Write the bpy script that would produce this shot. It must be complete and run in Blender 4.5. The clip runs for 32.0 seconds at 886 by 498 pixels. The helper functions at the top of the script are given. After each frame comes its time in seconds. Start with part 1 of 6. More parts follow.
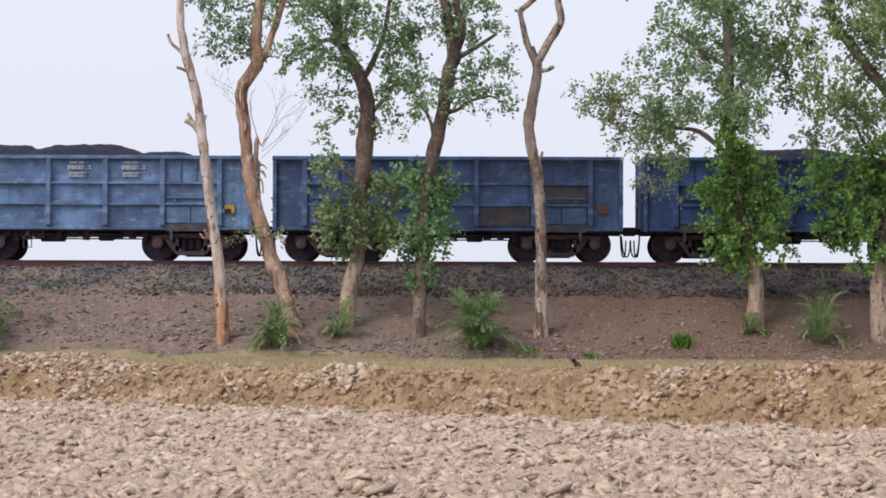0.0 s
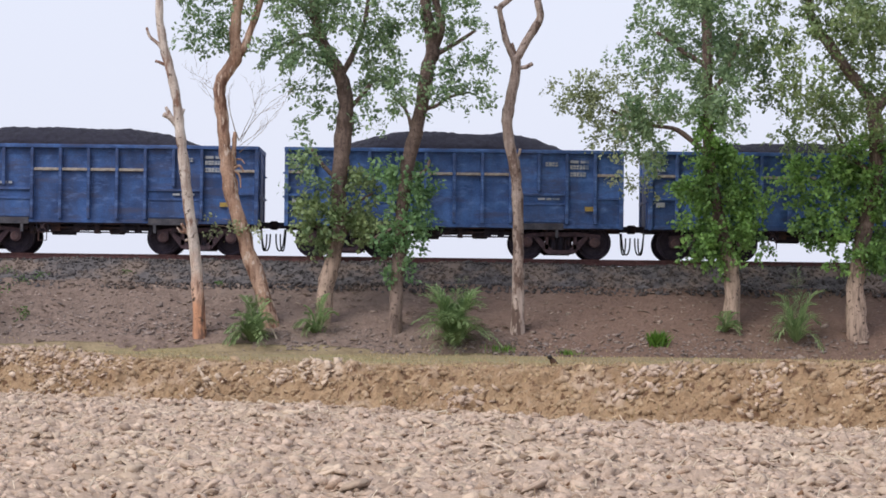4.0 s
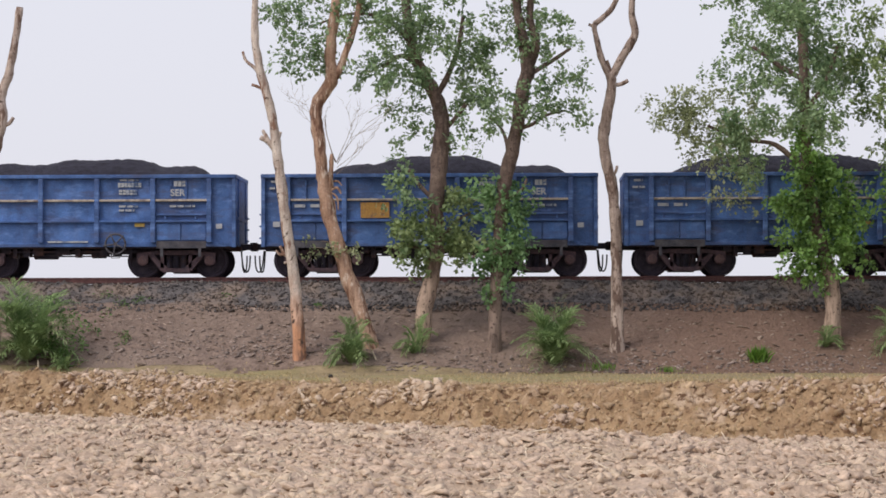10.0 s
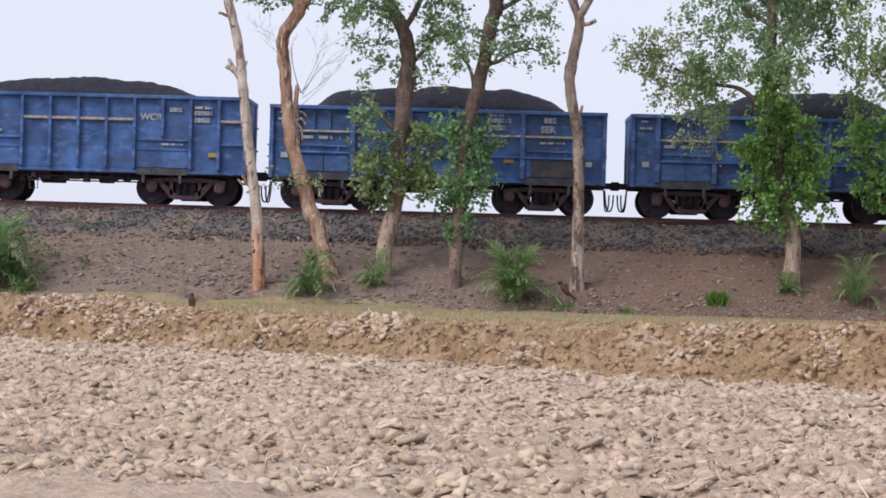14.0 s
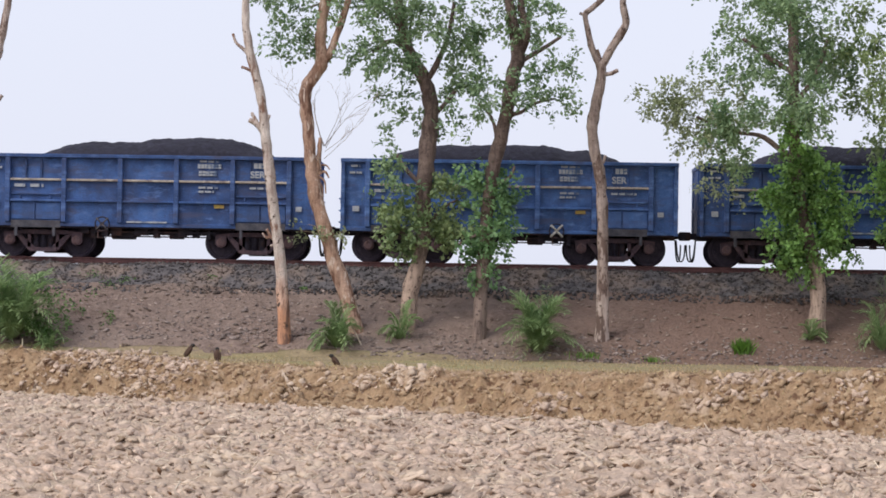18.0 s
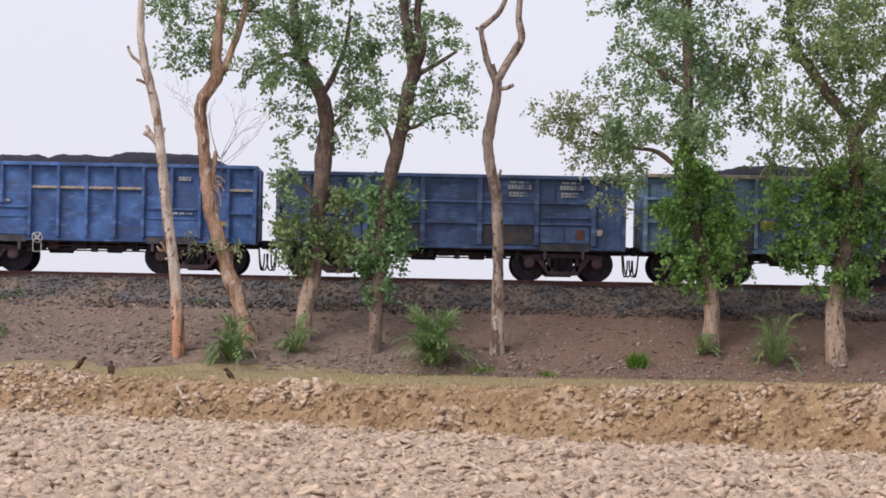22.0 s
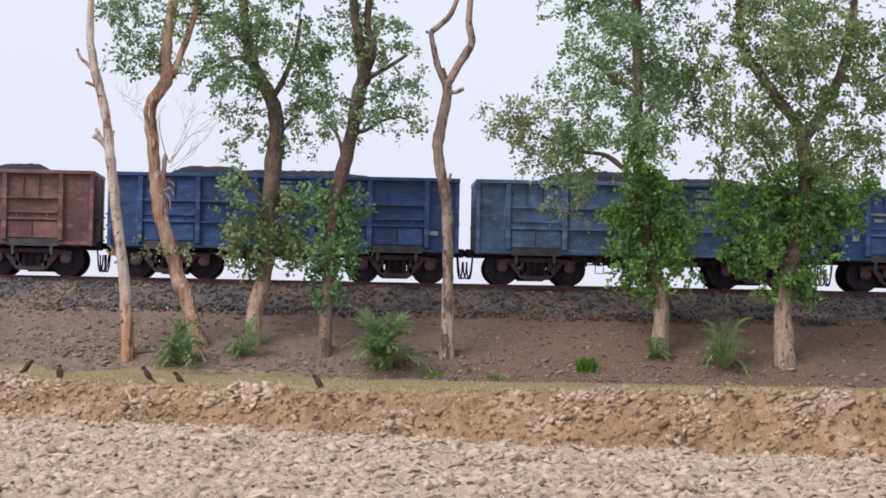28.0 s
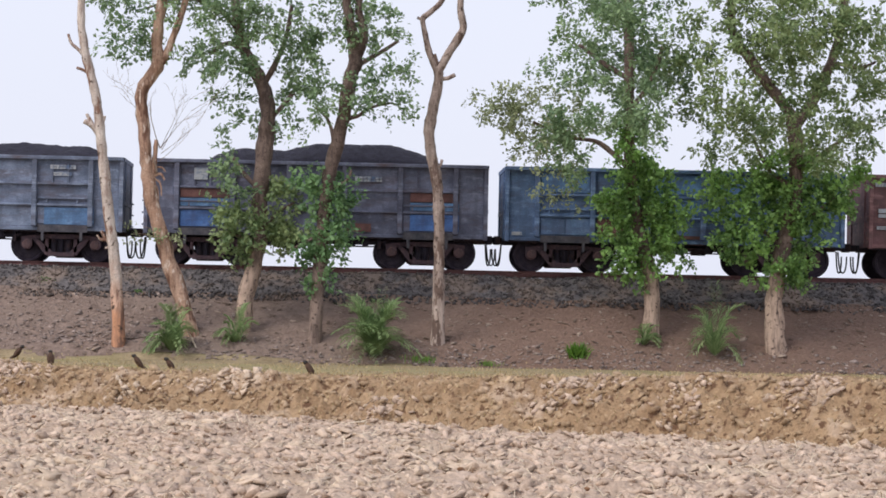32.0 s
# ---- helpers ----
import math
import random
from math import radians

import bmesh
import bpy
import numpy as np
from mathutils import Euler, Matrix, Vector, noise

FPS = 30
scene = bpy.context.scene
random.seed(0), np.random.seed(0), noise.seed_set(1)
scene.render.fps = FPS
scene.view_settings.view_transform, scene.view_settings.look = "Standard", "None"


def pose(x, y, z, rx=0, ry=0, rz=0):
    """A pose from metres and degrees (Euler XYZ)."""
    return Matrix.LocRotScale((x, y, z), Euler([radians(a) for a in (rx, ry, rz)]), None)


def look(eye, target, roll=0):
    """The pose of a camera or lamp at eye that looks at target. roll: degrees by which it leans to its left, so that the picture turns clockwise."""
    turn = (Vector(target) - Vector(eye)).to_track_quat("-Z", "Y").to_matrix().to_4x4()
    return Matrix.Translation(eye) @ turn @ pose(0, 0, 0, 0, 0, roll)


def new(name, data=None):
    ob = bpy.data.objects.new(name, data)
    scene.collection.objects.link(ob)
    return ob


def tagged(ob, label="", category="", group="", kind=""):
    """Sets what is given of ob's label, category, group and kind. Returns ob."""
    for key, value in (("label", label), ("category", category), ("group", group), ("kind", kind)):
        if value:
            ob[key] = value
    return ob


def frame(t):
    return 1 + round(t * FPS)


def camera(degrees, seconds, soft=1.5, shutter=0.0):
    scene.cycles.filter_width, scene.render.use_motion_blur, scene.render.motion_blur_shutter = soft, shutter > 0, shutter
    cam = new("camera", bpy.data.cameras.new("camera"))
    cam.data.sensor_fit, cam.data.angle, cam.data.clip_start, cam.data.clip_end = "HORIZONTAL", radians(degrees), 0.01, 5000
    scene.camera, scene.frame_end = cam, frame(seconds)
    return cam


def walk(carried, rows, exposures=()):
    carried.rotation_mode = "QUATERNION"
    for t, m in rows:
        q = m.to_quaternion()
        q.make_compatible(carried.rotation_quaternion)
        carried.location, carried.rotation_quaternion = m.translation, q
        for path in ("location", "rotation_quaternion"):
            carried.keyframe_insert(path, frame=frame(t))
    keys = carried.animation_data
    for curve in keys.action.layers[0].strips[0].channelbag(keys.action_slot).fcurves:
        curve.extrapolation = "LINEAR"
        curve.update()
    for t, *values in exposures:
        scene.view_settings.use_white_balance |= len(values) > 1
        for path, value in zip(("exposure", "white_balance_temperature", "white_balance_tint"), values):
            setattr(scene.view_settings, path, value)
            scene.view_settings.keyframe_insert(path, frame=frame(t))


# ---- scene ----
# The eye stays on one spot of the ploughed field; the picture only turns.
EYE = 1.5
cam = camera(20.5, 32.0, soft=1.7)
TURNS = [  # seconds, look up, lean, turn to the left, in degrees
    (0.0, 1.308, -0.200, -0.005),
    (0.5, 1.207, -0.446, -0.317),
    (1.0, 1.275, -0.419, -0.327),
    (1.5, 1.315, -0.435, -0.300),
    (2.0, 1.294, -0.528, -0.323),
    (2.5, 1.170, -0.624, -0.461),
    (3.0, 1.221, -0.650, -0.467),
    (3.5, 1.200, -0.684, -0.555),
    (5.5, 1.417, -0.558, -0.435),
    (6.0, 1.458, -0.583, -0.314),
    (6.5, 1.489, -0.583, -0.293),
    (7.0, 1.609, -0.617, -0.350),
    (7.5, 1.640, -0.490, -0.271),
    (7.6, 1.525, -0.449, -0.201),
    (7.8, 1.476, -0.366, -0.113),
    (8.0, 1.246, -0.284, 0.308),
    (8.2, 1.375, -0.270, 0.239),
    (8.4, 1.534, -0.256, 0.334),
    (8.5, 1.566, -0.249, 0.417),
    (8.7, 1.710, -0.167, 0.634),
    (9.0, 1.837, -0.045, 1.042),
    (9.2, 1.825, -0.045, 1.279),
    (9.5, 1.737, -0.046, 1.326),
    (9.7, 1.818, 0.028, 1.366),
    (10.0, 1.664, 0.140, 1.764),
    (10.2, 1.400, 0.154, 2.113),
    (10.4, 1.142, 0.169, 2.494),
    (10.5, 1.042, 0.176, 2.213),
    (10.6, 0.877, 0.166, 2.269),
    (10.8, 0.758, 0.146, 2.358),
    (11.0, 0.580, 0.126, 2.601),
    (11.2, 0.835, -0.014, 2.212),
    (11.4, 1.099, -0.154, 2.200),
    (11.5, 0.794, -0.224, 1.792),
    (11.6, 0.591, -0.246, 1.833),
    (11.8, 0.391, -0.291, 1.603),
    (12.0, 0.946, -0.335, 1.519),
    (12.2, 1.088, -0.443, 1.395),
    (12.5, 0.672, -0.604, 1.729),
    (12.7, 0.753, -0.706, 1.750),
    (13.0, 0.783, -0.859, 1.454),
    (13.2, 0.627, -1.023, 1.495),
    (13.4, 0.503, -1.186, 1.017),
    (13.5, 0.443, -1.268, 0.938),
    (13.6, 0.125, -1.335, 1.119),
    (13.8, 0.067, -1.470, 0.961),
    (14.0, 0.153, -1.604, 0.842),
    (14.2, 0.182, -1.568, 0.781),
    (14.5, 0.779, -1.515, 0.507),
    (16.5, 1.315, -0.986, 0.694),
    (16.7, 1.175, -1.009, 0.695),
    (17.0, 1.044, -1.044, 0.704),
    (17.2, 0.911, -1.000, 0.813),
    (17.5, 1.232, -0.935, 1.054),
    (18.0, 1.342, -0.950, 1.421),
    (18.5, 1.544, -0.753, 1.747),
    (18.7, 1.781, -0.674, 1.745),
    (19.0, 1.835, -0.555, 1.682),
    (19.2, 1.816, -0.556, 1.783),
    (19.5, 1.509, -0.557, 1.681),
    (20.0, 1.529, -0.439, 1.516),
    (20.2, 1.593, -0.585, 0.988),
    (20.5, 1.729, -0.805, 0.427),
    (20.7, 1.792, -0.871, 0.262),
    (21.0, 1.709, -0.971, -0.257),
    (21.5, 1.661, -1.076, -0.804),
    (22.0, 1.709, -1.052, -1.028),
    (22.2, 1.590, -0.971, -0.786),
    (22.5, 1.411, -0.849, -0.673),
    (22.7, 1.528, -0.876, -0.851),
    (23.0, 1.555, -0.917, -1.098),
    (23.2, 1.676, -0.897, -1.157),
    (23.5, 1.887, -0.866, -1.388),
    (24.0, 1.974, -0.950, -1.471),
    (24.5, 1.973, -0.982, -1.691),
    (25.0, 1.724, -0.947, -1.417),
    (25.5, 1.686, -0.866, -1.413),
    (26.0, 1.999, -0.937, -1.749),
    (26.5, 2.077, -1.075, -2.125),
    (28.5, 1.770, -1.090, -2.259),
    (29.0, 1.840, -1.147, -2.448),
    (29.5, 1.925, -1.260, -2.657),
    (30.0, 2.082, -1.230, -2.738),
    (30.5, 2.007, -1.284, -2.826),
    (31.0, 1.849, -1.297, -2.723),
    (31.2, 1.761, -1.264, -2.557),
    (31.5, 1.526, -1.214, -2.349),
    (32.0, 1.499, -1.169, -2.411),
]
walk(cam, [(t, pose(0, 0, EYE, 90 + up, lean, turn)) for t, up, lean, turn in TURNS],
     exposures=[(0.0, 0.0, 6470, 10), (1.5, 0.0, 6400, 10), (7.0, 0.0, 6350, 10), (8.2, 0.0, 6380, 10), (9.0, -0.09, 6800, 10), (10.0, -0.09, 6780, 10), (11.5, 0.0, 6320, 10), (14.0, 0.0, 6320, 10), (17.0, 0.0, 6350, 10),
                (18.0, 0.0, 6400, 10), (18.6, -0.10, 6680, 11), (20.3, -0.09, 6780, 12), (21.0, -0.03, 6780, 13), (22.0, -0.03, 6700, 12), (22.7, -0.03, 6400, 10), (23.2, -0.03, 6400, 10), (23.8, -0.11, 6620, 11), (25.0, -0.10, 6700, 11),
                (26.0, -0.04, 6560, 11), (29.0, 0.02, 6500, 11), (30.5, -0.06, 6640, 12), (31.2, -0.06, 6620, 12), (32.0, 0.04, 6450, 10)])

# ---- light: a bright hazy sky with a wide, weak sun ----
SUN_ELEVATION, SUN_ROTATION = radians(45), radians(232)
world = bpy.data.worlds.new("hazy_sky")
scene.world = world
world.use_nodes = True
wn, wl = world.node_tree.nodes, world.node_tree.links
sky = wn.new("ShaderNodeTexSky")
sky.sky_type, sky.sun_disc = "NISHITA", False
sky.sun_elevation, sky.sun_rotation = SUN_ELEVATION, SUN_ROTATION
sky.air_density, sky.dust_density, sky.ozone_density = 1.0, 5.0, 1.0
haze = wn.new("ShaderNodeMix")
haze.data_type = "RGBA"
haze.inputs["Factor"].default_value = 0.85
haze.inputs["B"].default_value = (7.62, 7.83, 9.0, 1)
wl.new(sky.outputs[0], haze.inputs["A"])
wl.new(haze.outputs["Result"], wn["Background"].inputs["Color"])
wn["Background"].inputs["Strength"].default_value = 0.119

sun = new("sun", bpy.data.lights.new("sun", "SUN"))
sun.data.energy, sun.data.angle, sun.data.color = 2.2, radians(32), (1.0, 0.95, 0.88)
sun.matrix_world = look((math.sin(SUN_ROTATION) * 50, math.cos(SUN_ROTATION) * 50, 50 * math.tan(SUN_ELEVATION)), (0, 0, 0))

# ---- materials ----
def surface(name, dark, light, scale=3.0, fine=30.0, rough=0.85, metallic=0.0, bump=0.4, depth=0.02,
            stain=None, stain_scale=1.2, stain_from=0.5, stain_to=0.7, streak=None, streak_amount=0.5,
            vary=0.0, island=0.0, gloss=0.3, foot=None, runs=(5.0, 5.0, 0.5), patch=None, panels=None, scuff_or_shade=None, band=None):
    """A grained, stained surface: two tones, fine grain, patches of stain, runs down the face."""
    m = bpy.data.materials.new(name)
    m.use_nodes = True
    n, l = m.node_tree.nodes, m.node_tree.links
    b = n["Principled BSDF"]
    b.inputs["Roughness"].default_value = rough
    b.inputs["Metallic"].default_value = metallic
    b.inputs["Specular IOR Level"].default_value = gloss
    co = n.new("ShaderNodeTexCoord")

    def noise_of(s, detail, stretch=None):
        t = n.new("ShaderNodeTexNoise")
        t.inputs["Scale"].default_value, t.inputs["Detail"].default_value = s, detail
        t.inputs["Roughness"].default_value = 0.62
        if stretch:
            mp = n.new("ShaderNodeMapping")
            mp.inputs["Scale"].default_value = stretch
            l.new(co.outputs["Object"], mp.inputs["Vector"])
            l.new(mp.outputs[0], t.inputs["Vector"])
        else:
            l.new(co.outputs["Object"], t.inputs["Vector"])
        return t.outputs["Fac"]

    def ramp(src, a, z):
        r = n.new("ShaderNodeMapRange")
        r.inputs["From Min"].default_value, r.inputs["From Max"].default_value = a, z
        l.new(src, r.inputs["Value"])
        return r.outputs["Result"]

    def mix(fac, a, z, how="MIX"):
        x = n.new("ShaderNodeMix")
        x.data_type, x.blend_type = "RGBA", how
        for socket, value in (("Factor", fac), ("A", a), ("B", z)):
            if hasattr(value, "is_output"):
                l.new(value, x.inputs[socket])
            elif socket == "Factor":
                x.inputs[socket].default_value = value
            else:
                x.inputs[socket].default_value = (*value, 1)
        return x.outputs["Result"]

    grain = noise_of(fine, 4)
    col = mix(ramp(noise_of(scale, 5), 0.32, 0.68), dark, light)
    col = mix(0.55, col, mix(ramp(grain, 0.25, 0.75), (0.35, 0.35, 0.35), (1.35, 1.35, 1.35)), "MULTIPLY")
    if panels:  # each bay of the side weathered in its own way: (bay width, row height)
        axes, cell, toss = n.new("ShaderNodeSeparateXYZ"), n.new("ShaderNodeCombineXYZ"), n.new("ShaderNodeTexWhiteNoise")
        toss.noise_dimensions = "4D"
        l.new(co.outputs["Object"], axes.inputs[0])
        for axis, size, off in (("X", panels[0], panels[2]), ("Z", panels[1], panels[3])):
            step = n.new("ShaderNodeMath")
            step.operation = "MULTIPLY_ADD"
            step.inputs[1].default_value, step.inputs[2].default_value = 1 / size, -off / size
            low = n.new("ShaderNodeMath")
            low.operation = "FLOOR"
            l.new(axes.outputs[axis], step.inputs[0])
            l.new(step.outputs[0], low.inputs[0])
            l.new(low.outputs[0], cell.inputs[axis])
        l.new(cell.outputs[0], toss.inputs["Vector"])
        l.new(n.new("ShaderNodeObjectInfo").outputs["Random"], toss.inputs["W"])
        tone = mix(toss.outputs["Value"], (0.74, 0.73, 0.76), (1.18, 1.18, 1.16))
        col = mix(1.0, col, tone, "MULTIPLY")
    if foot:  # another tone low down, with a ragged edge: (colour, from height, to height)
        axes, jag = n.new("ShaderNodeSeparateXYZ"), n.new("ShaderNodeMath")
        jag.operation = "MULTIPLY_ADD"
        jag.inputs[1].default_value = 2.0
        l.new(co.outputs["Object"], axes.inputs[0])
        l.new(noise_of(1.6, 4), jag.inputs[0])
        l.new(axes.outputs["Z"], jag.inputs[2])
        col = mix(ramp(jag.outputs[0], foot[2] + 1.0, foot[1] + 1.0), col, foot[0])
    if stain:
        col = mix(ramp(noise_of(stain_scale, 6, patch), stain_from, stain_to), col, stain)
    if streak:
        run = ramp(noise_of(1.0, 5, runs), 0.45, 0.75)
        scaled = n.new("ShaderNodeMath")
        scaled.operation = "MULTIPLY"
        scaled.inputs[1].default_value = streak_amount
        l.new(run, scaled.inputs[0])
        col = mix(scaled.outputs[0], col, streak)
    if band:  # past some x, ragged-edged: redder soil with the trees' shade put into its colour: (colour, from, to)
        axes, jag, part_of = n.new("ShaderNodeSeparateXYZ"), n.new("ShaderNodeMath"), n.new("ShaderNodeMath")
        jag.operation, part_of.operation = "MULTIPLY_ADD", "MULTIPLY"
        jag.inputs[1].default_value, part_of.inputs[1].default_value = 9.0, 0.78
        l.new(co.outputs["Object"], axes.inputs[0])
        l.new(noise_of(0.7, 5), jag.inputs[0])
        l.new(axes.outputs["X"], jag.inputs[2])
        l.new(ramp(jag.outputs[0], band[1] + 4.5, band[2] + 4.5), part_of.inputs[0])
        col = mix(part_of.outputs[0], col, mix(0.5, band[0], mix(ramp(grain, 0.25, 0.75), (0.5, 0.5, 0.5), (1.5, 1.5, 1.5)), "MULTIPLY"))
    if scuff_or_shade:  # small flecks: worn spots and, on the bund, painted pit shade: (colour, scale, from, to)
        col = mix(ramp(noise_of(scuff_or_shade[1], 4, scuff_or_shade[4] if len(scuff_or_shade) > 4 else None), scuff_or_shade[2], scuff_or_shade[3]), col, scuff_or_shade[0])
    if vary or island:
        if island:
            src = n.new("ShaderNodeNewGeometry").outputs["Random Per Island"]
        else:
            src = n.new("ShaderNodeObjectInfo").outputs["Random"]
        amount = island or vary
        r = n.new("ShaderNodeMapRange")
        r.inputs["To Min"].default_value, r.inputs["To Max"].default_value = 1 - amount, 1 + amount
        l.new(src, r.inputs["Value"])
        h = n.new("ShaderNodeHueSaturation")
        l.new(r.outputs["Result"], h.inputs["Value"])
        l.new(col, h.inputs["Color"])
        col = h.outputs["Color"]
    l.new(col, b.inputs["Base Color"])
    if bump:
        bp = n.new("ShaderNodeBump")
        bp.inputs["Strength"].default_value, bp.inputs["Distance"].default_value = bump, depth
        l.new(grain, bp.inputs["Height"])
        l.new(bp.outputs[0], b.inputs["Normal"])
    return m


def foliage(name, dark, light, through_light=0.35, rough=0.55):
    """Leaves: each one its own green, some light passing through."""
    m = bpy.data.materials.new(name)
    m.use_nodes = True
    n, l = m.node_tree.nodes, m.node_tree.links
    b = n["Principled BSDF"]
    geo = n.new("ShaderNodeNewGeometry")
    x = n.new("ShaderNodeMix")
    x.data_type = "RGBA"
    x.inputs["A"].default_value, x.inputs["B"].default_value = (*dark, 1), (*light, 1)
    co, big = n.new("ShaderNodeTexCoord"), n.new("ShaderNodeTexNoise")
    big.inputs["Scale"].default_value = 0.9
    l.new(co.outputs["Object"], big.inputs["Vector"])
    add = n.new("ShaderNodeMath")
    add.operation = "MULTIPLY_ADD"
    add.inputs[1].default_value = 0.6
    spread = n.new("ShaderNodeMapRange")
    spread.inputs["From Min"].default_value, spread.inputs["From Max"].default_value = 0.35, 0.7
    spread.inputs["To Max"].default_value = 0.45
    l.new(big.outputs["Fac"], spread.inputs["Value"])
    l.new(geo.outputs["Random Per Island"], add.inputs[0])
    l.new(spread.outputs["Result"], add.inputs[2])
    l.new(add.outputs[0], x.inputs["Factor"])
    l.new(x.outputs["Result"], b.inputs["Base Color"])
    b.inputs["Roughness"].default_value = rough
    t = n.new("ShaderNodeBsdfTranslucent")
    l.new(x.outputs["Result"], t.inputs["Color"])
    s = n.new("ShaderNodeMixShader")
    s.inputs[0].default_value = through_light
    l.new(b.outputs[0], s.inputs[1])
    l.new(t.outputs[0], s.inputs[2])
    l.new(s.outputs[0], n["Material Output"].inputs["Surface"])
    return m


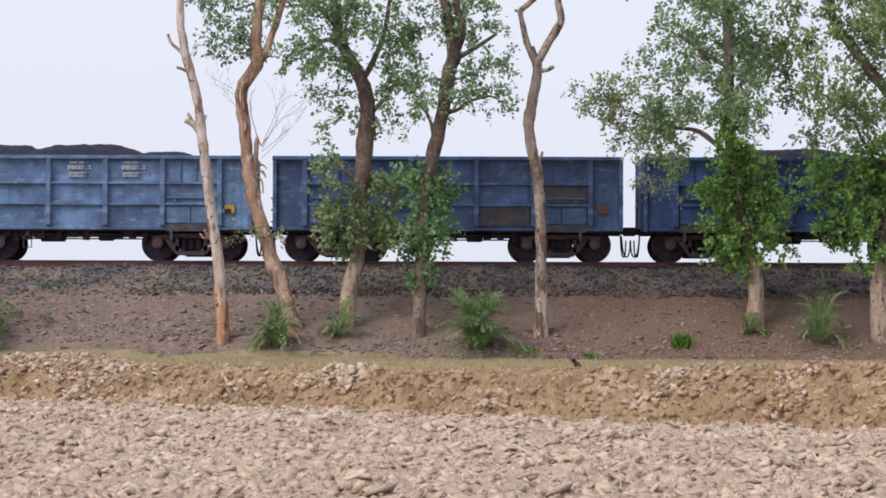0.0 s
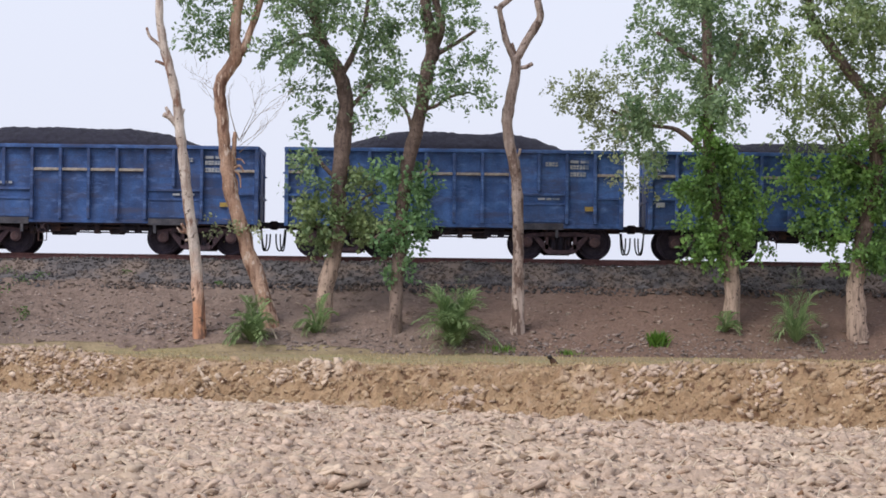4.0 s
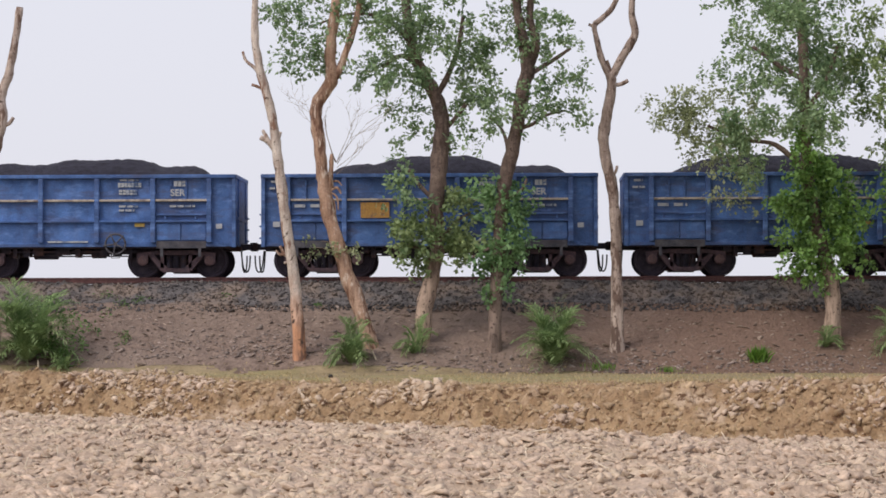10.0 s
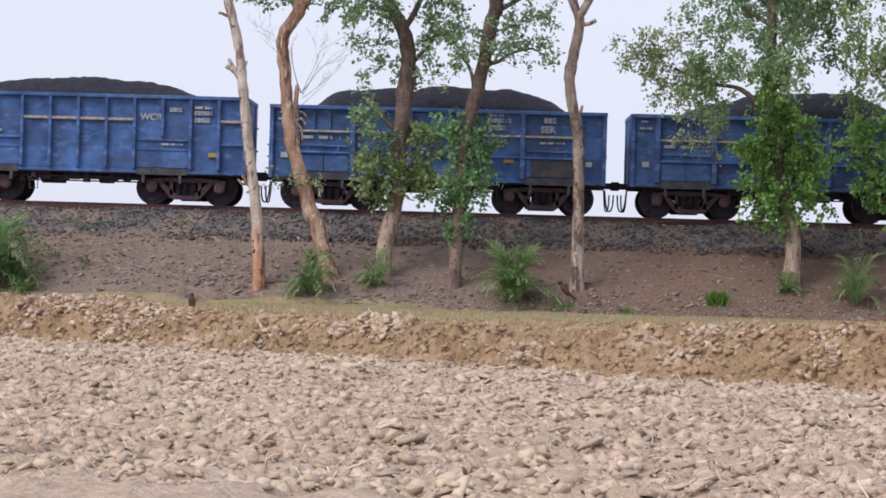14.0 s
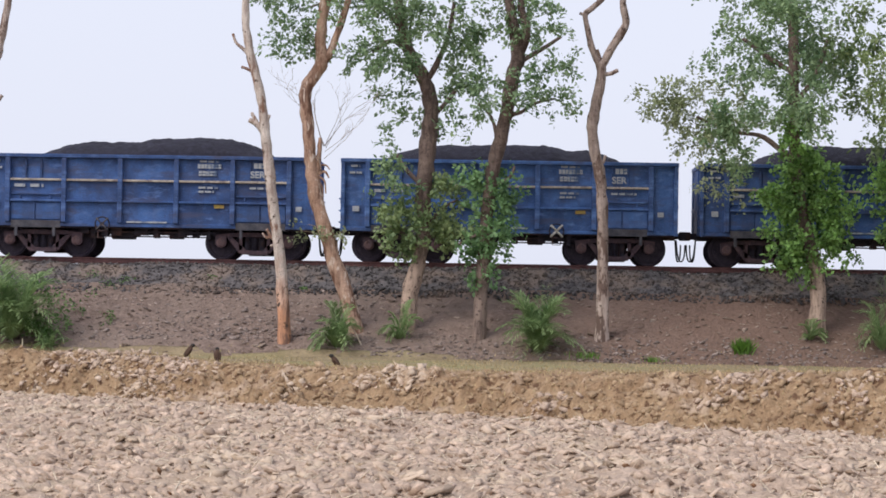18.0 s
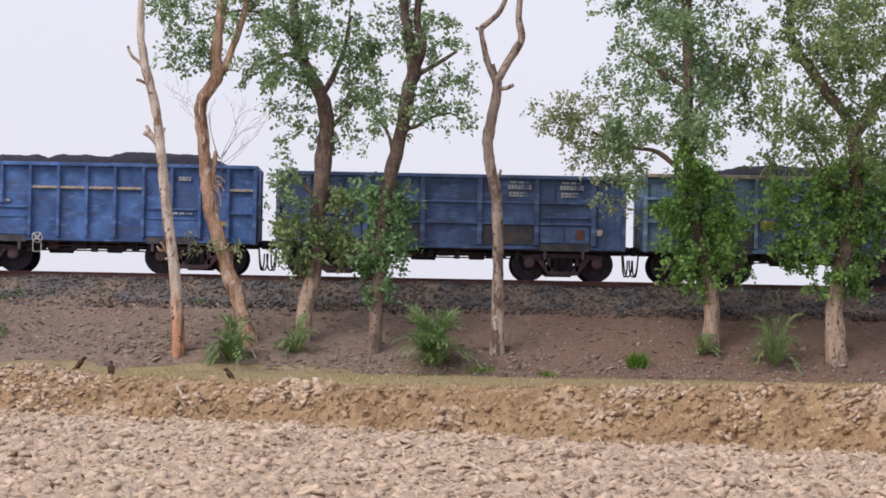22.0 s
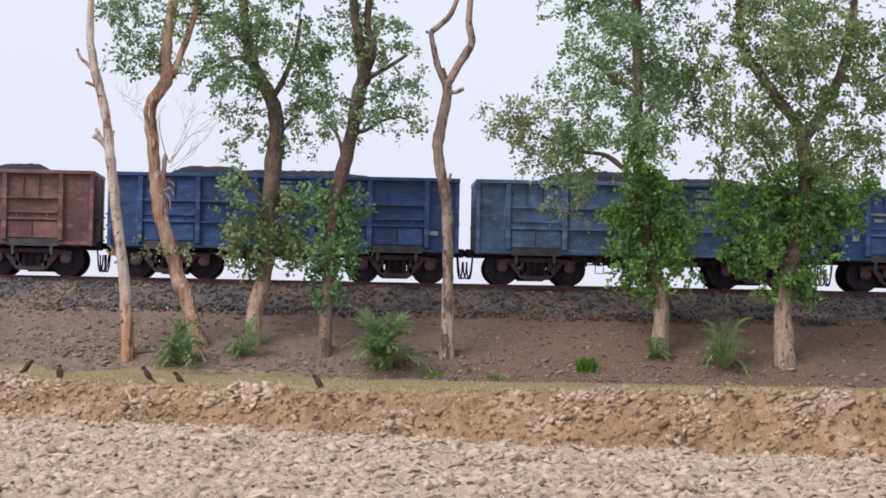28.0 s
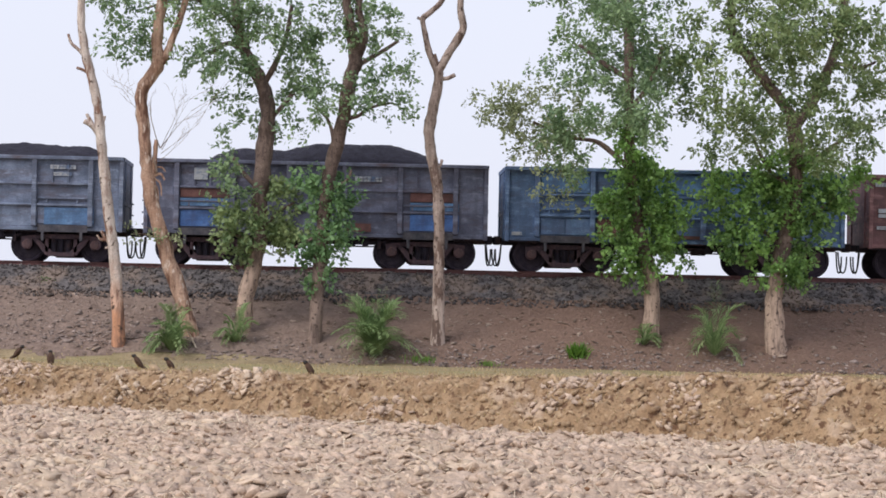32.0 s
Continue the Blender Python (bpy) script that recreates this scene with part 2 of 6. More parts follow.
RUST, SOOT, DUST = (0.115, 0.06, 0.048), (0.03, 0.03, 0.035), (0.22, 0.20, 0.18)
M = {
    "field": surface("ploughed_soil", (0.41, 0.303, 0.226), (0.545, 0.418, 0.333), 2.2, 15, 0.95, bump=1.0, depth=0.06,
                     stain=(0.46, 0.355, 0.26), stain_scale=0.5),
    # the dark flecks are painted shade of small pits in the face
    "bund": surface("bund_earth", (0.275, 0.175, 0.10), (0.42, 0.292, 0.178), 2.2, 16, 0.95, bump=1.0, depth=0.05,
                    stain=(0.50, 0.38, 0.285), stain_scale=1.3, stain_from=0.56, stain_to=0.67, scuff_or_shade=((0.13, 0.072, 0.042), 8.0, 0.545, 0.61)),
    "crumb": surface("earth_crumb", (0.315, 0.214, 0.13), (0.465, 0.34, 0.22), 2.2, 16, 0.95, bump=0.5, island=0.14,
                     stain=(0.50, 0.38, 0.285), stain_scale=1.3, stain_from=0.56, stain_to=0.67),
    "verge": surface("grassy_verge", (0.23, 0.175, 0.105), (0.35, 0.275, 0.17), 1.2, 12, 0.95, bump=0.8, depth=0.03,
                     stain=(0.25, 0.225, 0.10), stain_scale=0.35, stain_from=0.45, stain_to=0.65),
    # the band's colour holds reddish soil and the shade under the right-hand trees
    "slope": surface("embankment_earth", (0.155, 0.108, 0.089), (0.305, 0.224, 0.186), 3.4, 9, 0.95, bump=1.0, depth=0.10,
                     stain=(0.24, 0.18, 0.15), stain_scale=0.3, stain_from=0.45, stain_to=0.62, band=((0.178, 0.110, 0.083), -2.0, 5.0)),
    "ballast": surface("grey_ballast", (0.062, 0.057, 0.061), (0.148, 0.134, 0.136), 4, 14, 0.9, bump=0.8, depth=0.04, island=0.42,
                       stain=(0.18, 0.14, 0.12), stain_scale=0.8, stain_from=0.48, stain_to=0.62),
    "stone": surface("dark_stone", (0.15, 0.118, 0.108), (0.36, 0.29, 0.26), 3, 20, 0.9, bump=0.5, island=0.4),
    "straw": surface("dry_straw", (0.62, 0.51, 0.38), (0.82, 0.71, 0.57), 6, 40, 0.8, bump=0.2, island=0.25),
    "clod": surface("loose_clod", (0.42, 0.31, 0.234), (0.62, 0.478, 0.382), 1.6, 30, 0.95, bump=0.6, island=0.18,
                    stain=(0.54, 0.425, 0.325), stain_scale=0.6, stain_from=0.5, stain_to=0.6),
    "dry_grass": surface("dry_grass", (0.38, 0.29, 0.15), (0.52, 0.41, 0.235), 5, 30, 0.8, bump=0.2, island=0.2),
    "rail": surface("rusty_rail", (0.12, 0.058, 0.058), (0.21, 0.10, 0.095), 6, 40, 0.6, 0.2, stain=(0.10, 0.05, 0.05)),
    "steel": surface("sooty_steel", (0.022, 0.020, 0.034), (0.055, 0.048, 0.066), 4, 30, 0.7, 0.2, stain=RUST),
    "bogie": surface("rusty_cast_steel", (0.05, 0.034, 0.048), (0.135, 0.084, 0.096), 5, 30, 0.75, 0.0, stain=(0.05, 0.04, 0.054), stain_scale=3),
    "wheel": surface("wheel_steel", (0.023, 0.018, 0.035), (0.060, 0.045, 0.064), 6, 30, 0.6, 0.2),
    "coal": surface("coal", (0.012, 0.0118, 0.022), (0.034, 0.032, 0.056), 6, 22, 0.75, bump=1.0, depth=0.06),
    "hose": surface("rubber_hose", (0.02, 0.02, 0.02), (0.05, 0.05, 0.05), 8, 40, 0.7),
    "white_mark": surface("faded_white_paint", (0.30, 0.33, 0.39), (0.55, 0.57, 0.60), 5, 30, 0.8, stain=(0.12, 0.17, 0.28), stain_scale=3, stain_from=0.48, stain_to=0.64),
    "pale_mark": surface("weathered_white_paint", (0.45, 0.44, 0.42), (0.66, 0.64, 0.60), 8, 30, 0.8, stain=(0.2, 0.17, 0.16), stain_scale=7, stain_from=0.56, stain_to=0.68),
    "yellow_mark": surface("faded_yellow_paint", (0.36, 0.26, 0.07), (0.52, 0.37, 0.11), 6, 30, 0.8, stain=(0.2, 0.15, 0.1), stain_scale=5),
    "axle_cap": surface("rusty_axle_cap", (0.11, 0.064, 0.068), (0.21, 0.13, 0.13), 6, 30, 0.75, stain=(0.07, 0.05, 0.06), stain_scale=4),
    "orange_mark": surface("orange_paint", (0.36, 0.20, 0.06), (0.48, 0.27, 0.085), 6, 30, 0.8, stain=(0.2, 0.12, 0.08), stain_scale=5),
    "cream_rail": surface("faded_cream_paint", (0.34, 0.30, 0.27), (0.56, 0.49, 0.42), 4, 30, 0.8, stain=(0.16, 0.13, 0.14), stain_scale=2.5, stain_from=0.5, stain_to=0.65),
    "dark_patch": surface("scorched_steel", (0.045, 0.05, 0.07), (0.105, 0.105, 0.125), 5, 30, 0.8, stain=(0.12, 0.085, 0.08), stain_scale=2),
    "worn_sill": surface("worn_grey_steel", (0.05, 0.052, 0.072), (0.125, 0.12, 0.135), 3, 30, 0.75, stain=(0.06, 0.05, 0.06), stain_scale=2.5),
    "rust_patch": surface("rust_primer", (0.125, 0.062, 0.062), (0.205, 0.105, 0.098), 4, 30, 0.85, stain=(0.08, 0.05, 0.05)),
    "pale_bark": surface("pale_peeling_bark", (0.36, 0.28, 0.245), (0.62, 0.52, 0.47), 1.9, 24, 0.9, bump=0.7, depth=0.03,
                         stain=(0.17, 0.11, 0.088), stain_scale=1.8, stain_from=0.515, stain_to=0.575, patch=(2.4, 2.4, 0.75), streak=(0.14, 0.095, 0.08), streak_amount=0.7, runs=(11.0, 11.0, 0.9), scuff_or_shade=((0.09, 0.06, 0.05), 6.0, 0.59, 0.64)),
    "ashen_bark": surface("ashen_peeling_bark", (0.27, 0.205, 0.178), (0.50, 0.405, 0.36), 1.9, 24, 0.9, bump=0.7, depth=0.03,
                          stain=(0.15, 0.10, 0.082), stain_scale=1.8, stain_from=0.505, stain_to=0.575, patch=(2.4, 2.4, 0.75), streak=(0.12, 0.085, 0.072), streak_amount=0.75, runs=(11.0, 11.0, 0.9),
                          foot=((0.52, 0.42, 0.365), 1.2, 3.2), scuff_or_shade=((0.09, 0.06, 0.05), 6.0, 0.585, 0.64)),
    "tan_bark": surface("tan_peeling_bark", (0.37, 0.22, 0.15), (0.62, 0.43, 0.33), 1.7, 24, 0.9, bump=0.7, depth=0.03,
                        stain=(0.17, 0.088, 0.062), stain_scale=1.5, stain_from=0.50, stain_to=0.59, patch=(2.2, 2.2, 0.8), streak=(0.14, 0.08, 0.06), streak_amount=0.7, runs=(11.0, 11.0, 0.9), scuff_or_shade=((0.62, 0.50, 0.42), 2.6, 0.58, 0.63, (2.4, 2.4, 0.8))),
    "orange_bark": surface("orange_peeled_bark", (0.46, 0.37, 0.325), (0.74, 0.66, 0.60), 1.8, 24, 0.9, bump=0.7, depth=0.03,
                           stain=(0.23, 0.13, 0.095), stain_scale=1.7, stain_from=0.53, stain_to=0.60, patch=(2.4, 2.4, 0.75), streak=(0.17, 0.10, 0.078), streak_amount=0.75, runs=(11.0, 11.0, 0.9),
                           foot=((0.56, 0.29, 0.175), 1.3, 2.7), scuff_or_shade=((0.08, 0.055, 0.045), 5.0, 0.60, 0.65)),
    "grey_bark": surface("grey_brown_bark", (0.13, 0.092, 0.08), (0.27, 0.20, 0.172), 3, 22, 0.95, bump=1.0, depth=0.05,
                         streak=(0.055, 0.038, 0.035), streak_amount=0.9, runs=(12.0, 12.0, 1.6), foot=((0.53, 0.395, 0.315), 2.0, 3.5), scuff_or_shade=((0.10, 0.07, 0.06), 9.0, 0.57, 0.64)),
    "dull_bark": surface("dull_brown_bark", (0.13, 0.092, 0.08), (0.27, 0.20, 0.172), 3, 22, 0.95, bump=1.0, depth=0.05,
                         streak=(0.055, 0.038, 0.035), streak_amount=0.9, runs=(12.0, 12.0, 1.6), foot=((0.30, 0.225, 0.19), 1.4, 3.0), scuff_or_shade=((0.10, 0.07, 0.06), 9.0, 0.57, 0.64)),
    "twig": surface("dry_twig", (0.24, 0.18, 0.145), (0.38, 0.30, 0.25), 5, 30, 0.9, island=0.3),
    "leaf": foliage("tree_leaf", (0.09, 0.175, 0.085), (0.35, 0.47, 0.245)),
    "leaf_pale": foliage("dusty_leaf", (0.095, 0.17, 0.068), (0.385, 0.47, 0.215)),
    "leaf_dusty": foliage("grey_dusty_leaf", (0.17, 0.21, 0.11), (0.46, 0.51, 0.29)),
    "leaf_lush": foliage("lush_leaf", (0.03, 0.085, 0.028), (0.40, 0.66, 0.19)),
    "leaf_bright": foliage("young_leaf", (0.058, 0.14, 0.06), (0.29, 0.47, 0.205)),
    "palm": foliage("palm_leaflet", (0.14, 0.24, 0.10), (0.53, 0.67, 0.34), 0.5),
    "shrub": foliage("shrub_leaf", (0.045, 0.11, 0.03), (0.22, 0.36, 0.12), 0.4),
    "grass": foliage("green_grass", (0.07, 0.17, 0.02), (0.18, 0.34, 0.05)),
    "withered": surface("withered_leaf", (0.15, 0.078, 0.042), (0.27, 0.155, 0.09), 8, 40, 0.8, bump=0.2, island=0.3),
    "feather": surface("brown_feather", (0.045, 0.025, 0.016), (0.10, 0.055, 0.034), 20, 80, 0.8),
    "black_feather": surface("black_feather", (0.02, 0.018, 0.016), (0.045, 0.04, 0.035), 20, 80, 0.7),
    "beak": surface("yellow_beak", (0.30, 0.20, 0.05), (0.42, 0.28, 0.08), 20, 80, 0.6),
}


def paint(name, dark, light, amount=0.6, panels=(1.678, 0.62, 0.82, 1.66), rust=0.12):
    """Weathered wagon paint: sooty smears that lie along the plates, runs of dirt, pale scuffs and a little rust."""
    grime = tuple(0.45 * c + 0.55 * g for c, g in zip(dark, (0.075, 0.07, 0.09)))
    dark, light = tuple(0.80 * c for c in dark), tuple(1.22 * c for c in light)
    worn = tuple((1 - rust) * g + rust * r for g, r in zip(grime, RUST))
    return surface(name, dark, light, 1.3, 26, 0.62, 0.0, bump=0.25, depth=0.01, stain=worn, stain_scale=1.5, patch=(0.55, 1.0, 2.2),
                   stain_from=0.50, stain_to=0.70, streak=grime, runs=(4.0, 4.0, 0.35), streak_amount=amount, vary=0.10, gloss=0.35, panels=panels,
                   scuff_or_shade=(tuple(0.85 * c + 0.04 for c in light), 2.2, 0.55, 0.72, (1.0, 1.0, 2.6)))


PAINT = {
    "blue": paint("blue_wagon_paint", (0.037, 0.098, 0.285), (0.078, 0.170, 0.425)),
    # serves dark wagons, and one blue wagon with tree shade put into its colour
    "deep": paint("deep_and_shaded_blue_paint", (0.026, 0.065, 0.20), (0.05, 0.115, 0.31)),
    "slate": paint("slate_blue_wagon_paint", (0.078, 0.148, 0.29), (0.15, 0.248, 0.44), amount=0.75),
    "grey": paint("grey_blue_wagon_paint", (0.13, 0.225, 0.38), (0.22, 0.355, 0.56), amount=0.8),
    "dusk": paint("dusky_grey_wagon_paint", (0.095, 0.108, 0.17), (0.17, 0.187, 0.275), amount=0.8, rust=0.5),
    "azure": paint("faded_azure_wagon_paint", (0.07, 0.155, 0.31), (0.125, 0.245, 0.45)),
    "ash": paint("ash_grey_wagon_paint", (0.12, 0.157, 0.24), (0.21, 0.256, 0.365), amount=0.8, rust=0.4),
    "navy": paint("navy_wagon_paint", (0.049, 0.098, 0.23), (0.094, 0.165, 0.355), amount=0.8),
    "brown": paint("red_oxide_wagon_paint", (0.145, 0.067, 0.071), (0.255, 0.128, 0.13), amount=0.7, rust=0.6),
}

# ---- mesh helpers ----
def part(name, data, material, parent=None, label="", m=None):
    """Links a bmesh or a mesh as one object under a thing or part."""
    if isinstance(data, bmesh.types.BMesh):
        me = bpy.data.meshes.new(name)
        data.to_mesh(me)
        data.free()
        data = me
    if material and not data.materials:
        data.materials.append(material)
    ob = new(name, data)
    ob.parent = parent
    if m is not None:
        ob.matrix_basis = m
    return tagged(ob, label)


def thing(name, label, category, group="", m=None):
    ob = tagged(new(name), label, category, group)
    if m is not None:
        ob.matrix_basis = m
    return ob


def box(bm, x0, x1, y0, y1, z0, z1, bevel=0.0):
    v = [bm.verts.new(p) for p in ((x0, y0, z0), (x1, y0, z0), (x1, y1, z0), (x0, y1, z0),
                                   (x0, y0, z1), (x1, y0, z1), (x1, y1, z1), (x0, y1, z1))]
    f = [bm.faces.new([v[i] for i in q]) for q in ((0, 3, 2, 1), (4, 5, 6, 7), (0, 1, 5, 4), (1, 2, 6, 5), (2, 3, 7, 6), (3, 0, 4, 7))]
    if bevel:
        bmesh.ops.bevel(bm, geom=list({e for q in f for e in q.edges}), offset=bevel, segments=1, affect="EDGES")
    return bm


def solid(*boxes, bevel=0.0):
    bm = bmesh.new()
    for b in boxes:
        box(bm, *b, bevel=bevel)
    return bm


def prism(bm, outline, y0, y1):
    """An outline in x and z, drawn out along y."""
    a = [bm.verts.new((x, y0, z)) for x, z in outline]
    b = [bm.verts.new((x, y1, z)) for x, z in outline]
    bm.faces.new(a)
    bm.faces.new(b[::-1])
    for i in range(len(a)):
        j = (i + 1) % len(a)
        bm.faces.new((a[j], a[i], b[i], b[j]))
    bmesh.ops.recalc_face_normals(bm, faces=bm.faces[:])
    return bm


def turned(bm, rings, segments=20, axis="Y"):
    """A body of revolution from (along, radius) pairs."""
    loops = []
    for along, r in rings:
        loop = []
        for k in range(segments):
            a = 2 * math.pi * k / segments
            c, s = r * math.cos(a), r * math.sin(a)
            loop.append(bm.verts.new({"Y": (c, along, s), "X": (along, c, s), "Z": (c, s, along)}[axis]))
        loops.append(loop)
    for p, q in zip(loops, loops[1:]):
        for k in range(segments):
            bm.faces.new((p[k], p[(k + 1) % segments], q[(k + 1) % segments], q[k]))
    bm.faces.new(loops[0][::-1])
    bm.faces.new(loops[-1])
    bmesh.ops.recalc_face_normals(bm, faces=bm.faces[:])
    return bm


def tube(bm, points, sides=8, steps=4, rough=0.0):
    """A tapered limb through (place, radius) pairs, rounded between them."""
    pts, n = [], len(points)
    for i in range(n - 1):
        p0, p1, p2, p3 = (points[max(0, min(n - 1, k))] for k in (i - 1, i, i + 1, i + 2))
        for s in range(steps):
            t = s / steps
            v = 0.5 * (2 * p1[0] + (p2[0] - p0[0]) * t + (2 * p0[0] - 5 * p1[0] + 4 * p2[0] - p3[0]) * t * t
                       + (3 * p1[0] - p0[0] - 3 * p2[0] + p3[0]) * t ** 3)
            pts.append((v, p1[1] + (p2[1] - p1[1]) * t))
    pts.append(points[-1])
    loops, side = [], Vector((0, 1, 0))
    for i, (p, r) in enumerate(pts):
        d = (pts[min(i + 1, len(pts) - 1)][0] - pts[max(i - 1, 0)][0]).normalized()
        u = d.cross(side)
        u = u.normalized() if u.length > 0.01 else Vector((1, 0, 0))
        w = u.cross(d).normalized()
        side = w
        loop = []
        for k in range(sides):
            a = 2 * math.pi * k / sides
            way = u * math.cos(a) + w * math.sin(a)
            rr = r * (1 + rough * noise.noise((p + way * r) * 3.1) + 0.5 * rough * noise.noise((p + way * r) * 9.0))
            loop.append(bm.verts.new(p + way * rr))
        loops.append(loop)
    for p, q in zip(loops, loops[1:]):
        for k in range(sides):
            f = bm.faces.new((p[k], p[(k + 1) % sides], q[(k + 1) % sides], q[k]))
            f.smooth = True
    bm.faces.new(loops[0][::-1])
    bm.faces.new(loops[-1])
    return bm


def mesh_from(name, verts, faces, smooth=False):
    """A mesh from arrays of corners and of equal-sided faces."""
    verts, faces = np.asarray(verts, dtype=np.float32), np.asarray(faces, dtype=np.int32)
    me = bpy.data.meshes.new(name)
    me.vertices.add(len(verts))
    me.vertices.foreach_set("co", verts.ravel())
    k = faces.shape[1]
    me.loops.add(faces.size)
    me.loops.foreach_set("vertex_index", faces.ravel())
    me.polygons.add(len(faces))
    me.polygons.foreach_set("loop_start", np.arange(0, faces.size, k, dtype=np.int32))
    me.update(calc_edges=True)
    me.validate()
    if smooth:
        me.polygons.foreach_set("use_smooth", np.ones(len(faces), dtype=bool))
    return me


def turns(rng, n, tilt=math.pi):
    """n random turns, tilted by up to that angle."""
    a, b, c = rng.uniform(0, 2 * math.pi, n), rng.uniform(-tilt, tilt, n), rng.uniform(-tilt, tilt, n)
    ca, sa, cb, sb, cc, sc = np.cos(a), np.sin(a), np.cos(b), np.sin(b), np.cos(c), np.sin(c)
    z, o = np.zeros(n), np.ones(n)
    rz = np.stack([ca, -sa, z, sa, ca, z, z, z, o], 1).reshape(n, 3, 3)
    ry = np.stack([cb, z, sb, z, o, z, -sb, z, cb], 1).reshape(n, 3, 3)
    rx = np.stack([o, z, z, z, cc, -sc, z, sc, cc], 1).reshape(n, 3, 3)
    return rz @ ry @ rx


def strewn(name, shape, faces, places, sizes, spin):
    """Many small copies of one shape in one mesh."""
    shape, faces = np.asarray(shape, float), np.asarray(faces)
    v = np.einsum("nij,nkj->nki", spin, shape[None] * np.asarray(sizes)[:, None]) + np.asarray(places)[:, None]
    f = faces[None] + (np.arange(len(places)) * len(shape))[:, None, None]
    return mesh_from(name, v.reshape(-1, 3), f.reshape(-1, faces.shape[1]))


PEBBLE = [(1, 0, 0.1), (-1, 0.1, 0), (0.15, 1, 0), (0, -1, 0.1), (0.1, 0, 0.8), (0, 0.1, -0.8), (0.6, 0.6, 0.5), (-0.6, -0.55, 0.45)]
PEBBLE_F = [(0, 2, 6), (6, 2, 4), (0, 6, 4), (2, 1, 4), (1, 7, 4), (7, 3, 4), (1, 3, 7), (3, 0, 4), (2, 0, 5), (1, 2, 5), (3, 1, 5), (0, 3, 5)]
CLOD = [(1.0, 0.1, -0.1), (0.25, 0.95, 0.0), (-0.85, 0.55, -0.1), (-0.9, -0.55, 0.05), (0.2, -1.0, -0.1), (0.55, -0.25, 0.55), (-0.35, 0.15, 0.75), (0.0, 0.0, -0.5)]
CLOD_F = [(0, 1, 5), (1, 6, 5), (1, 2, 6), (2, 3, 6), (3, 4, 6), (4, 5, 6), (4, 0, 5), (1, 0, 7), (2, 1, 7), (3, 2, 7), (4, 3, 7), (0, 4, 7)]
SHARD = [(1.0, 0.25, -0.05), (-0.45, 0.85, -0.1), (-0.75, -0.6, 0.0), (0.3, -0.75, -0.15), (0.25, 0.15, 0.75), (-0.4, -0.05, 0.5), (0.0, 0.0, -0.5)]
SHARD_F = [(0, 1, 4), (1, 5, 4), (1, 2, 5), (2, 3, 5), (3, 4, 5), (3, 0, 4), (1, 0, 6), (2, 1, 6), (3, 2, 6), (0, 3, 6)]
SLAB = [(1.0, 0.6, -0.1), (-0.9, 0.7, 0.0), (-0.7, -0.8, -0.1), (0.85, -0.55, 0.0), (0.6, 0.45, 0.6), (-0.65, 0.3, 0.75), (-0.35, -0.55, 0.5), (0.6, -0.2, 0.45)]
SLAB_F = [(4, 5, 6, 7), (0, 1, 5, 4), (1, 2, 6, 5), (2, 3, 7, 6), (3, 0, 4, 7), (3, 2, 1, 0)]
LEAF = [(0, 0, 0), (0.45, 0.5, 0.08), (0, 1, 0), (-0.45, 0.5, 0.08)]
BLADE = [(-0.05, 0, 0), (0.05, 0, 0), (0.03, 0.12, 0.6), (0.0, 0.35, 1.0)]


def fbm(x, y, scale, seed, octaves=4):
    """Smooth uneven ground, from -1 to 1, on arrays."""
    total, amp = np.zeros(np.broadcast(x, y).shape), 1.0
    for o in range(octaves):
        rng = np.random.RandomState(seed + o)
        lattice = rng.uniform(-1, 1, (256, 256))
        u, v = x / scale * 2 ** o, y / scale * 2 ** o
        i, j = np.floor(u).astype(int), np.floor(v).astype(int)
        fu, fv = u - i, v - j
        fu, fv = fu * fu * (3 - 2 * fu), fv * fv * (3 - 2 * fv)
        g = lambda p, q: lattice[(i + p) % 256, (j + q) % 256]
        total += amp * ((g(0, 0) * (1 - fu) + g(1, 0) * fu) * (1 - fv) + (g(0, 1) * (1 - fu) + g(1, 1) * fu) * fv)
        amp *= 0.5
    return total / 1.9


def sheet(name, xs, ys, zs, smooth=True):
    nx, ny = len(xs), len(ys)
    gx, gy = np.meshgrid(xs, ys, indexing="ij")
    i = (np.arange(nx - 1)[:, None] * ny + np.arange(ny - 1)[None]).ravel()
    faces = np.stack([i, i + ny, i + ny + 1, i + 1], 1)
    return mesh_from(name, np.stack([gx, gy, zs], 2).reshape(-1, 3), faces, smooth)


def spread(core0, core1, step, lo, hi, grow=1.25):
    core = list(np.arange(core0, core1, step))
    s, a = step, core0
    left = []
    while a > lo:
        s *= grow
        a -= s
        left.append(a)
    s, a, right = step, core[-1], []
    while a < hi:
        s *= grow
        a += s
        right.append(a)
    return np.array(left[::-1] + core + right)


# ---- the ground: a ploughed field, a low bund across it, the railway bank ----
BUND_ALONG, BUND_OUT, BUND_FOOT = Vector((0.806, -0.591)), Vector((0.591, 0.806)), 26.3
TRACK_Y, RAIL_TOP = 74.1, 2.80
FOOT_Y, SHOULDER_Y, SHOULDER_Z = 67.2, 71.3, 1.95


def bank_z(y):
    return SHOULDER_Z * (y - FOOT_Y) / (SHOULDER_Y - FOOT_Y)


